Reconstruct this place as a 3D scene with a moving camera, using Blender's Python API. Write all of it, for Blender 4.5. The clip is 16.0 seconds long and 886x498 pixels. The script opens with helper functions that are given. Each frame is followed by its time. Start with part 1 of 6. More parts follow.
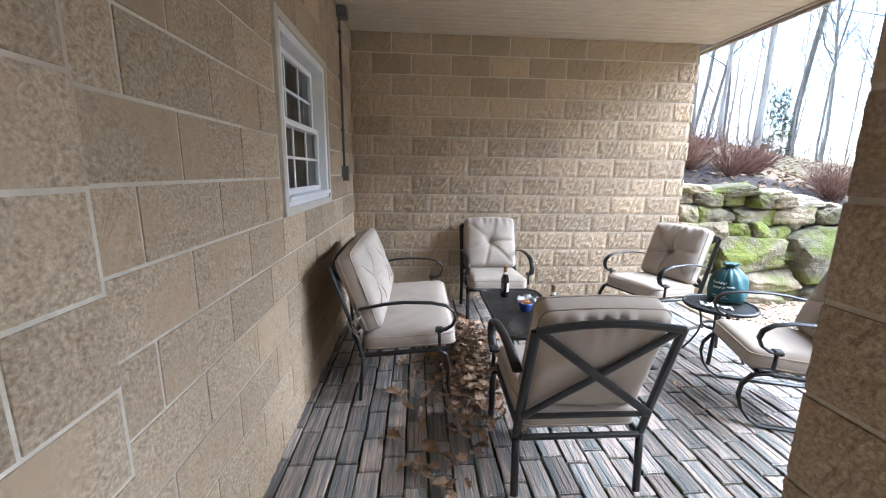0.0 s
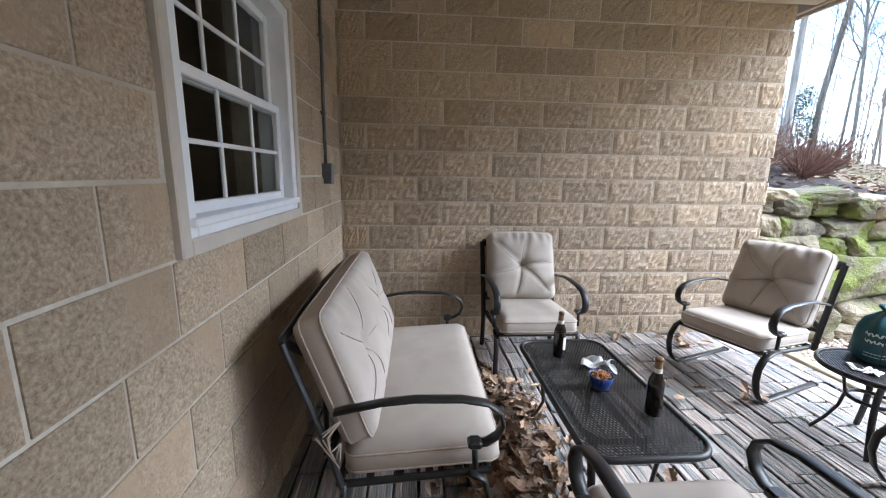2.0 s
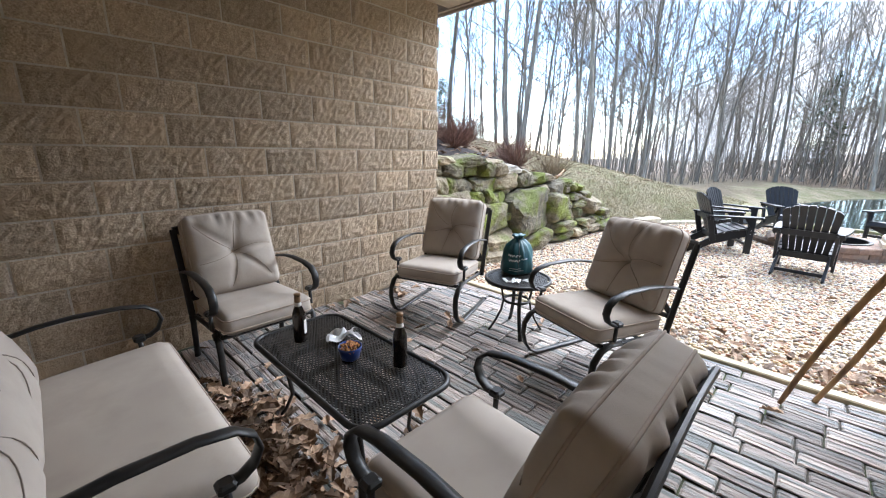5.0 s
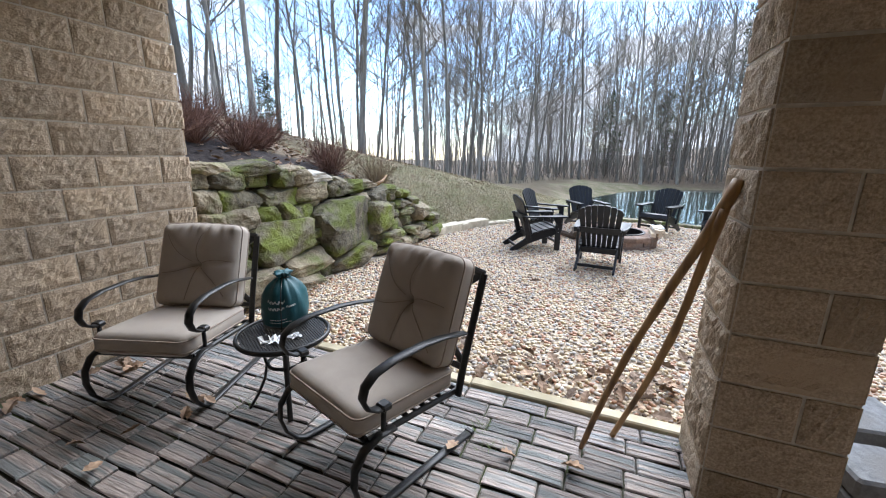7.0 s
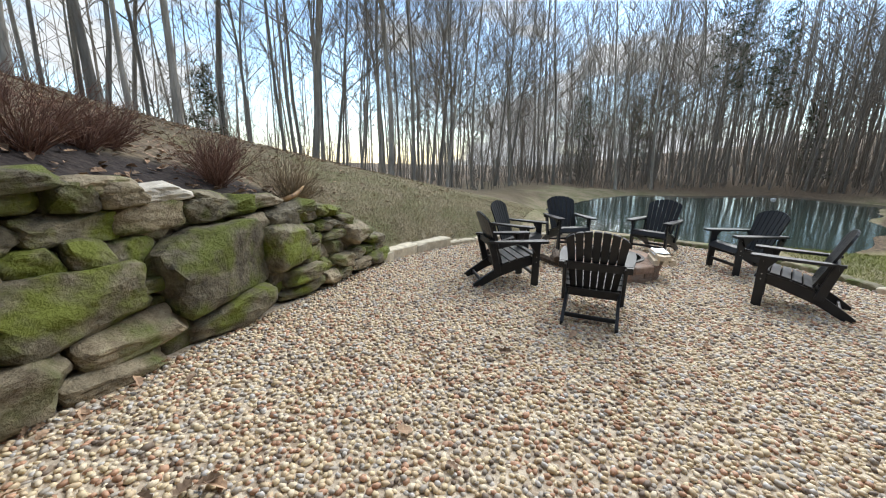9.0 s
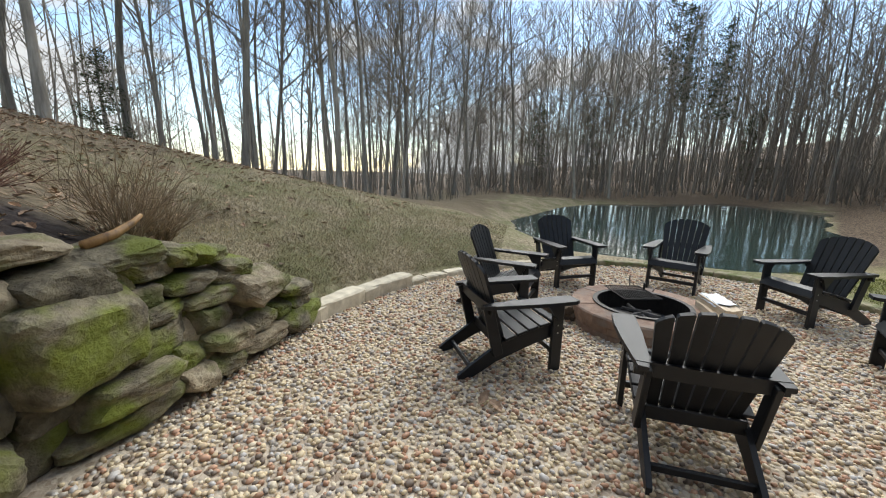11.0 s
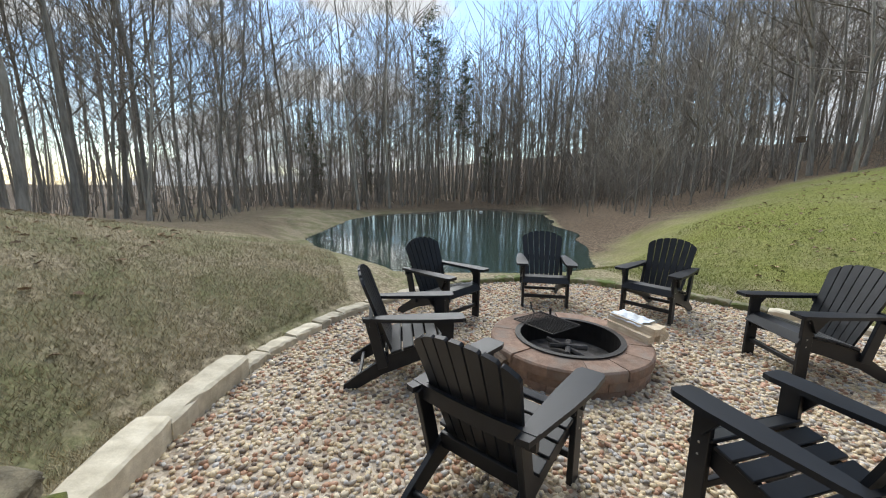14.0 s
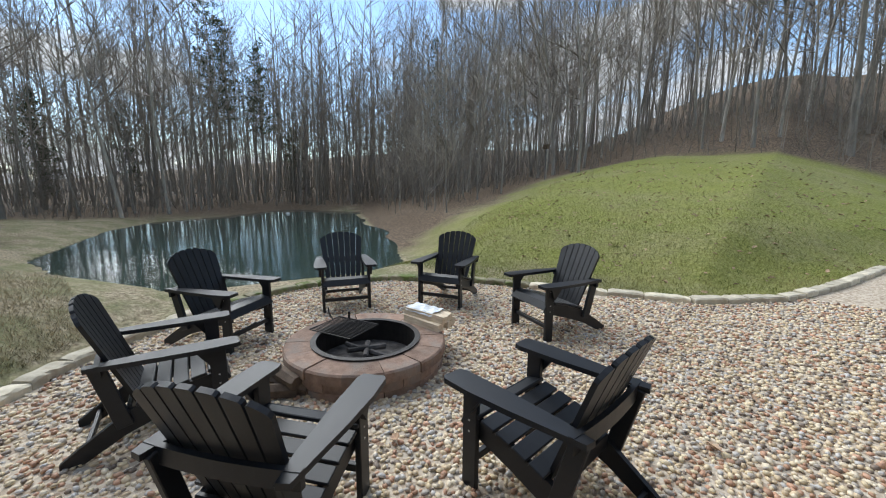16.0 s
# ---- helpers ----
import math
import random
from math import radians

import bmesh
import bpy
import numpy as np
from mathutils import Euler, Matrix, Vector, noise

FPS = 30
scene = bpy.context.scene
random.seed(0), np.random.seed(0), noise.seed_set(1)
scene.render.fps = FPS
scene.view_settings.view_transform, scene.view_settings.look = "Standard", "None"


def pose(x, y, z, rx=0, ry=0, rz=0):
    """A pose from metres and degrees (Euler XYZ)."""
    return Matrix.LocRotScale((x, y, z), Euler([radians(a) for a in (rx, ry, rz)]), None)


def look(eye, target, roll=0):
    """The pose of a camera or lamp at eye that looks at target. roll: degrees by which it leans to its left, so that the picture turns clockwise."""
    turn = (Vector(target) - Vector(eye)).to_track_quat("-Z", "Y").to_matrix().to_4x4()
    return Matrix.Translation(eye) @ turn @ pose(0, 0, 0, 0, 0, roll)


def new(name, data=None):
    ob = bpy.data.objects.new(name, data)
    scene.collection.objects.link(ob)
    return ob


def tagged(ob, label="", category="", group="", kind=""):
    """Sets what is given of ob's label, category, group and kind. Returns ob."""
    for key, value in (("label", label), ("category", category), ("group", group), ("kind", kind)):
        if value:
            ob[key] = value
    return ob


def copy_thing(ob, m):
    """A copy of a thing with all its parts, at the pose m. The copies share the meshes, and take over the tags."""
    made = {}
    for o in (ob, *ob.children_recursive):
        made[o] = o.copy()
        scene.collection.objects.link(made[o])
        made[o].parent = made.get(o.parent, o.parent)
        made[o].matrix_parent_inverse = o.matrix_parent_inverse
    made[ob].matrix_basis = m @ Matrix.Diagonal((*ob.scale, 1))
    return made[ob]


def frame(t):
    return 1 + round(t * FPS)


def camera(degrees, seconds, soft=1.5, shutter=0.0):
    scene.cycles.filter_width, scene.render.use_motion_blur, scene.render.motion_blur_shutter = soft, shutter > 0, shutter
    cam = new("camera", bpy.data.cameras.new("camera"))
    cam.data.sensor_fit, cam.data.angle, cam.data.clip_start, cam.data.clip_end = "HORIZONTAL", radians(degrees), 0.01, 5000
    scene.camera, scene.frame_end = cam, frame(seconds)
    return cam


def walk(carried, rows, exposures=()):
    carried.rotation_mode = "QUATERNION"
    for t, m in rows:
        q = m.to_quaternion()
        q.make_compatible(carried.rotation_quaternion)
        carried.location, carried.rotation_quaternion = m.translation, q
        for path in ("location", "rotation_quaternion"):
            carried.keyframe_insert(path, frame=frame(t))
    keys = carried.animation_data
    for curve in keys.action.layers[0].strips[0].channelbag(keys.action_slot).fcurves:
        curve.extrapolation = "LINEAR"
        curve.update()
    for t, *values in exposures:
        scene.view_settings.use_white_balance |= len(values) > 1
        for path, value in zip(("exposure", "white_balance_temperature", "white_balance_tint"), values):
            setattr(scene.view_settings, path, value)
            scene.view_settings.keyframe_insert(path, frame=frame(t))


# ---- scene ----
cam = camera(97.7, 16.0, soft=1.1)
METRES, EYE, TILT, LEAN, TURN = 8.4, 1.4, 0.0, 0.0, -3.9
ROWS = [
    (0.0, 0.0, 0.0, 0.0, 0.17, -11.25, -0.86),
    (0.5, -0.0056, 0.0358, -0.0003, 0.81, -11.17, -0.91),
    (1.0, -0.0063, 0.0629, -0.0002, 1.32, -11.11, -0.99),
    (1.5, -0.0128, 0.0916, 0.0021, 1.31, -11.0, -0.97),
    (2.0, -0.017, 0.1194, -0.0013, -0.03, -11.07, -0.96),
    (2.5, -0.0133, 0.1466, -0.004, -3.64, -11.29, -0.88),
    (3.0, -0.0231, 0.1563, -0.0074, -13.25, -11.91, -0.84),
    (3.5, -0.0302, 0.1549, -0.0067, -23.68, -12.77, -0.8),
    (6.0, 0.0149, 0.1294, -0.0033, -52.05, -14.24, -0.68),
    (6.5, 0.0507, 0.1285, -0.0016, -58.32, -14.03, -0.68),
    (7.0, 0.0922, 0.1417, -0.0009, -63.24, -13.65, -0.7),
    (7.5, 0.1347, 0.1515, -0.0006, -65.6, -13.24, -0.7),
    (8.0, 0.1825, 0.1613, -0.001, -65.99, -13.03, -0.76),
    (8.5, 0.2368, 0.169, 0.0003, -66.05, -13.01, -0.81),
    (9.0, 0.2944, 0.1851, -0.0001, -66.86, -13.03, -0.89),
    (11.5, 0.5544, 0.3144, -0.001, -76.96, -11.31, -1.23),
    (12.0, 0.5913, 0.3483, 0.0005, -81.62, -10.81, -1.2),
    (12.5, 0.6207, 0.3776, -0.0004, -87.72, -10.32, -1.11),
    (13.0, 0.6523, 0.3923, 0.0003, -94.12, -10.02, -1.01),
    (13.5, 0.6721, 0.4092, -0.0, -100.66, -9.78, -0.92),
    (14.0, 0.6748, 0.4153, 0.0003, -106.69, -9.66, -0.81),
    (14.5, 0.6732, 0.4171, 0.0006, -112.26, -9.6, -0.68),
    (15.0, 0.6718, 0.4102, 0.0011, -118.36, -9.56, -0.55),
    (15.5, 0.674, 0.3928, 0.0016, -125.09, -9.54, -0.42),
    (16.0, 0.6762, 0.3813, 0.001, -133.62, -9.52, -0.3),
]
walk(cam, [(t, pose(0, 0, EYE, TILT, LEAN, TURN) @ pose(METRES * x, METRES * y, METRES * z, 90 + pitch, roll, yaw)) for t, x, y, z, yaw, pitch, roll in ROWS],
     exposures=[(0.0, 3.42, 5520, 9), (1.0, 3.28, 5480, 9), (2.5, 3.12, 5600, 9), (3.5, 2.95, 5950, 9), (6.0, 2.25, 5750, 10), (7.0, 1.9, 5850, 10), (8.0, 1.68, 6400, 8), (8.5, 1.42, 6500, 7),
                (11.0, 1.1, 6750, 7), (13.5, 1.12, 6650, 7), (16.0, 1.07, 6300, 7)])

# ---- world, sun, exposure ----
world = bpy.data.worlds.new("sky")
scene.world = world
world.use_nodes = True
wt = world.node_tree
wt.nodes.clear()
w_out = wt.nodes.new("ShaderNodeOutputWorld")
w_bg = wt.nodes.new("ShaderNodeBackground")
w_sky = wt.nodes.new("ShaderNodeTexSky")
w_sky.sky_type = "NISHITA"
w_sky.sun_disc = False
SUN_ELEV, SUN_AZ = 40.0, 93.0
w_sky.sun_elevation = radians(SUN_ELEV)
w_sky.sun_rotation = radians(SUN_AZ)
w_sky.air_density, w_sky.dust_density, w_sky.ozone_density = 1.0, 0.1, 1.9
w_tc = wt.nodes.new("ShaderNodeTexCoord")
w_map = wt.nodes.new("ShaderNodeMapping")
w_map.inputs["Scale"].default_value = (1.0, 1.0, 2.6)
w_map.inputs["Location"].default_value = (0.35, 0.1, 0.2)
w_noise = wt.nodes.new("ShaderNodeTexNoise")
w_noise.inputs["Scale"].default_value = 2.3
w_noise.inputs["Detail"].default_value = 7.0
w_noise.inputs["Roughness"].default_value = 0.58
w_ramp = wt.nodes.new("ShaderNodeValToRGB")
w_ramp.color_ramp.elements[0].position = 0.485
w_ramp.color_ramp.elements[1].position = 0.56
w_mix = wt.nodes.new("ShaderNodeMixRGB")
w_mix.inputs["Color2"].default_value = (3.3, 3.4, 3.6, 1)
wt.links.new(w_tc.outputs["Generated"], w_map.inputs["Vector"])
wt.links.new(w_map.outputs["Vector"], w_noise.inputs["Vector"])
wt.links.new(w_noise.outputs["Fac"], w_ramp.inputs["Fac"])
wt.links.new(w_ramp.outputs["Color"], w_mix.inputs["Fac"])
wt.links.new(w_sky.outputs["Color"], w_mix.inputs["Color1"])
wt.links.new(w_mix.outputs["Color"], w_bg.inputs["Color"])
w_bg.inputs["Strength"].default_value = 0.118
wt.links.new(w_bg.outputs["Background"], w_out.inputs["Surface"])

sun_data = bpy.data.lights.new("sun", "SUN")
sun_data.energy = 2.5
sun_data.angle = radians(64)
sun_data.color = (1.0, 0.98, 0.95)
sun = new("sun", sun_data)
az, el = radians(SUN_AZ), radians(SUN_ELEV)
sun_dir = Vector((math.sin(az) * math.cos(el), math.cos(az) * math.cos(el), math.sin(el)))
sun.matrix_world = look(sun_dir * 60, (0, 0, 0))


# ---- materials ----
def surface(name, c1, c2, scale=8.0, rough=0.7, bump=0.3, metal=0.0, detail=6.0, fine=None, vary=0.0, island=0.0,
            c3=None, c3_scale=1.2, c3_at=(0.5, 0.65), dist=0.01, rough2=None, stretch=(1, 1, 1), spec=0.5, world=False):
    """Two-scale procedural surface: c1..c2 by a grain noise, c3 patches by a broad noise, colour varied by piece."""
    m = bpy.data.materials.new(name)
    m.use_nodes = True
    t = m.node_tree
    n, l = t.nodes, t.links
    b = n["Principled BSDF"]
    tc, info = n.new("ShaderNodeTexCoord"), n.new("ShaderNodeObjectInfo")
    off = n.new("ShaderNodeVectorMath")
    off.operation = "MULTIPLY_ADD"
    off.inputs[1].default_value = (31.0, 17.0, 23.0)
    l.new(info.outputs["Random"], off.inputs[0])
    l.new(n.new("ShaderNodeNewGeometry").outputs["Position"] if world else tc.outputs["Object"], off.inputs[2])
    mp = n.new("ShaderNodeMapping")
    mp.inputs["Scale"].default_value = stretch
    l.new(off.outputs["Vector"], mp.inputs["Vector"])
    n1 = n.new("ShaderNodeTexNoise")
    n1.inputs["Scale"].default_value, n1.inputs["Detail"].default_value = scale, detail
    n1.inputs["Roughness"].default_value = 0.62
    l.new(mp.outputs["Vector"], n1.inputs["Vector"])
    r1 = n.new("ShaderNodeValToRGB")
    r1.color_ramp.elements[0].position, r1.color_ramp.elements[1].position = 0.3, 0.7
    r1.color_ramp.elements[0].color, r1.color_ramp.elements[1].color = (*c1, 1), (*c2, 1)
    l.new(n1.outputs["Fac"], r1.inputs["Fac"])
    col = r1.outputs["Color"]
    if c3:
        n3 = n.new("ShaderNodeTexNoise")
        n3.inputs["Scale"].default_value, n3.inputs["Detail"].default_value = c3_scale, 5.0
        l.new(mp.outputs["Vector"], n3.inputs["Vector"])
        r3 = n.new("ShaderNodeValToRGB")
        r3.color_ramp.elements[0].position, r3.color_ramp.elements[1].position = c3_at
        l.new(n3.outputs["Fac"], r3.inputs["Fac"])
        mx = n.new("ShaderNodeMixRGB")
        mx.inputs["Color2"].default_value = (*c3, 1)
        l.new(r3.outputs["Color"], mx.inputs["Fac"])
        l.new(col, mx.inputs["Color1"])
        col = mx.outputs["Color"]
    if vary or island:
        hs = n.new("ShaderNodeHueSaturation")
        mr = n.new("ShaderNodeMapRange")
        k = vary or island
        mr.inputs["To Min"].default_value, mr.inputs["To Max"].default_value = 1 - k, 1 + k
        if island:
            geo = n.new("ShaderNodeNewGeometry")
            l.new(geo.outputs["Random Per Island"], mr.inputs["Value"])
        else:
            l.new(info.outputs["Random"], mr.inputs["Value"])
        l.new(mr.outputs["Result"], hs.inputs["Value"])
        l.new(col, hs.inputs["Color"])
        col = hs.outputs["Color"]
    l.new(col, b.inputs["Base Color"])
    b.inputs["Metallic"].default_value = metal
    b.inputs["Specular IOR Level"].default_value = spec
    if rough2 is not None:
        rr = n.new("ShaderNodeMapRange")
        rr.inputs["To Min"].default_value, rr.inputs["To Max"].default_value = rough, rough2
        l.new(n1.outputs["Fac"], rr.inputs["Value"])
        l.new(rr.outputs["Result"], b.inputs["Roughness"])
    else:
        b.inputs["Roughness"].default_value = rough
    if bump:
        n2 = n.new("ShaderNodeTexNoise")
        n2.inputs["Scale"].default_value, n2.inputs["Detail"].default_value = fine or scale * 3, 8.0
        n2.inputs["Roughness"].default_value = 0.65
        l.new(mp.outputs["Vector"], n2.inputs["Vector"])
        bp = n.new("ShaderNodeBump")
        bp.inputs["Strength"].default_value, bp.inputs["Distance"].default_value = bump, dist
        l.new(n2.outputs["Fac"], bp.inputs["Height"])
        l.new(bp.outputs["Normal"], b.inputs["Normal"])
    return m


M_BLOCK = surface("split_face_block", (0.25, 0.182, 0.118), (0.58, 0.465, 0.33), 105, 0.9, 0.8, fine=75, vary=0.16,
                  c3=(0.43, 0.325, 0.215), c3_scale=2.6, dist=0.014)
M_MORTAR = surface("mortar", (0.50, 0.45, 0.37), (0.66, 0.61, 0.52), 30, 0.9, 0.4, c3=(0.45, 0.38, 0.30), c3_scale=1.5)
M_SOFFIT = surface("soffit_vinyl", (0.46, 0.39, 0.30), (0.52, 0.45, 0.355), 3, 0.5, 0.05)
M_FASCIA = surface("fascia_metal", (0.30, 0.25, 0.20), (0.36, 0.30, 0.25), 4, 0.45, 0.05)
M_SIDING = surface("house_siding", (0.42, 0.33, 0.25), (0.48, 0.39, 0.30), 4, 0.7, 0.1)
M_WHITE = surface("white_vinyl", (0.78, 0.79, 0.80), (0.84, 0.85, 0.86), 6, 0.35, 0.04, c3=(0.68, 0.67, 0.64), c3_scale=3, c3_at=(0.55, 0.8))
M_TRIMTAN = surface("window_trim_tan", (0.50, 0.45, 0.38), (0.57, 0.52, 0.45), 8, 0.5, 0.06)
M_ROOM = surface("dark_room", (0.34, 0.29, 0.21), (0.40, 0.34, 0.25), 2, 0.9, 0)
M_GREYMETAL = surface("galvanised_conduit", (0.09, 0.09, 0.095), (0.16, 0.16, 0.165), 14, 0.45, 0.05, metal=0.3)
M_PAVER = surface("reclaimed_paver", (0.22, 0.182, 0.160), (0.52, 0.44, 0.385), 14, 0.75, 0.8, fine=26, vary=0.42,
                  c3=(0.19, 0.20, 0.19), c3_scale=4.5, c3_at=(0.45, 0.6), stretch=(6.5, 0.45, 1), dist=0.016, rough2=0.5)
M_JOINT = surface("joint_soil", (0.03, 0.026, 0.022), (0.07, 0.06, 0.045), 20, 0.95, 0.5, c3=(0.05, 0.07, 0.02), c3_scale=1.4)
M_EDGING = surface("edging_stone", (0.48, 0.40, 0.26), (0.62, 0.54, 0.38), 9, 0.85, 0.3, c3=(0.36, 0.31, 0.2), c3_scale=2)
M_KERB = surface("pale_limestone", (0.42, 0.37, 0.27), (0.66, 0.60, 0.47), 9, 0.85, 0.6, fine=20, vary=0.2,
                 c3=(0.34, 0.24, 0.17), c3_scale=3.5, c3_at=(0.6, 0.75))
M_KERB_MOSS = surface("mossy_kerbstone", (0.16, 0.15, 0.09), (0.32, 0.28, 0.18), 9, 0.9, 0.6, fine=20, vary=0.2,
                      c3=(0.10, 0.13, 0.03), c3_scale=5, c3_at=(0.45, 0.6))
M_STONE = surface("mossy_sandstone", (0.060, 0.050, 0.034), (0.27, 0.235, 0.155), 9, 0.88, 1.0, fine=26, vary=0.34,
                  c3=(0.145, 0.17, 0.022), c3_scale=3.4, c3_at=(0.45, 0.62), dist=0.03, world=True)
M_STONE_TAN = surface("tan_sandstone", (0.14, 0.108, 0.068), (0.42, 0.355, 0.24), 8, 0.88, 1.0, fine=26, vary=0.3,
                      c3=(0.13, 0.145, 0.04), c3_scale=3.0, c3_at=(0.50, 0.66), dist=0.03, world=True)
M_STONE_PALE = surface("pale_sandstone", (0.40, 0.37, 0.31), (0.64, 0.60, 0.52), 9, 0.85, 0.8, fine=28, vary=0.1, dist=0.02, world=True)
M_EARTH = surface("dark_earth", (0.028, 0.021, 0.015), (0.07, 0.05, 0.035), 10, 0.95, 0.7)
M_BARK = surface("grey_bark", (0.16, 0.145, 0.122), (0.39, 0.355, 0.30), 3, 0.9, 0.7, fine=14, vary=0.35, stretch=(3, 3, 0.5), dist=0.02)
M_TWIG = surface("bare_twigs", (0.17, 0.148, 0.122), (0.33, 0.29, 0.24), 2, 0.9, 0, vary=0.3)
M_PINE = surface("pine_needles", (0.035, 0.050, 0.022), (0.085, 0.105, 0.045), 3, 0.8, 0, island=0.4)
M_SHRUB = surface("reddish_twigs", (0.11, 0.055, 0.04), (0.24, 0.13, 0.09), 5, 0.85, 0, island=0.35)
M_STRAW = surface("straw_stems", (0.22, 0.16, 0.10), (0.40, 0.31, 0.20), 5, 0.85, 0, island=0.35)


def pond_material():
    m = bpy.data.materials.new("pond_water")
    m.use_nodes = True
    n, l = m.node_tree.nodes, m.node_tree.links
    b = n["Principled BSDF"]
    b.inputs["Base Color"].default_value = (0.028, 0.050, 0.042, 1)
    b.inputs["Roughness"].default_value = 0.07
    b.inputs["IOR"].default_value = 1.33
    tc, ns, bp = n.new("ShaderNodeTexCoord"), n.new("ShaderNodeTexNoise"), n.new("ShaderNodeBump")
    ns.inputs["Scale"].default_value, ns.inputs["Detail"].default_value = 1.6, 4
    bp.inputs["Strength"].default_value, bp.inputs["Distance"].default_value = 0.12, 0.05
    l.new(tc.outputs["Object"], ns.inputs["Vector"])
    l.new(ns.outputs["Fac"], bp.inputs["Height"])
    l.new(bp.outputs["Normal"], b.inputs["Normal"])
    return m


M_POND = pond_material()


def pebble_material():
    m = bpy.data.materials.new("river_pebbles")
    m.use_nodes = True
    n, l = m.node_tree.nodes, m.node_tree.links
    b = n["Principled BSDF"]
    geo, tc = n.new("ShaderNodeNewGeometry"), n.new("ShaderNodeTexCoord")
    r = n.new("ShaderNodeValToRGB")
    cr = r.color_ramp
    cr.elements[0].position, cr.elements[0].color = 0.0, (0.19, 0.145, 0.11, 1)
    cr.elements[1].position, cr.elements[1].color = 1.0, (0.70, 0.63, 0.50, 1)
    for p, c in ((0.09, (0.40, 0.23, 0.14)), (0.20, (0.58, 0.45, 0.29)), (0.38, (0.40, 0.355, 0.30)), (0.50, (0.66, 0.54, 0.35)),
                 (0.66, (0.53, 0.31, 0.20)), (0.74, (0.70, 0.60, 0.44)), (0.9, (0.52, 0.49, 0.455))):
        cr.elements.new(p).color = (*c, 1)
    cr.interpolation = "CONSTANT"
    l.new(geo.outputs["Random Per Island"], r.inputs["Fac"])
    ns = n.new("ShaderNodeTexNoise")
    ns.inputs["Scale"].default_value, ns.inputs["Detail"].default_value = 60, 4
    l.new(tc.outputs["Object"], ns.inputs["Vector"])
    mr = n.new("ShaderNodeMapRange")
    mr.inputs["To Min"].default_value, mr.inputs["To Max"].default_value = 0.75, 1.25
    l.new(ns.outputs["Fac"], mr.inputs["Value"])
    hs = n.new("ShaderNodeHueSaturation")
    l.new(r.outputs["Color"], hs.inputs["Color"])
    l.new(mr.outputs["Result"], hs.inputs["Value"])
    l.new(hs.outputs["Color"], b.inputs["Base Color"])
    b.inputs["Roughness"].default_value = 0.55
    return m


M_PEBBLE = pebble_material()


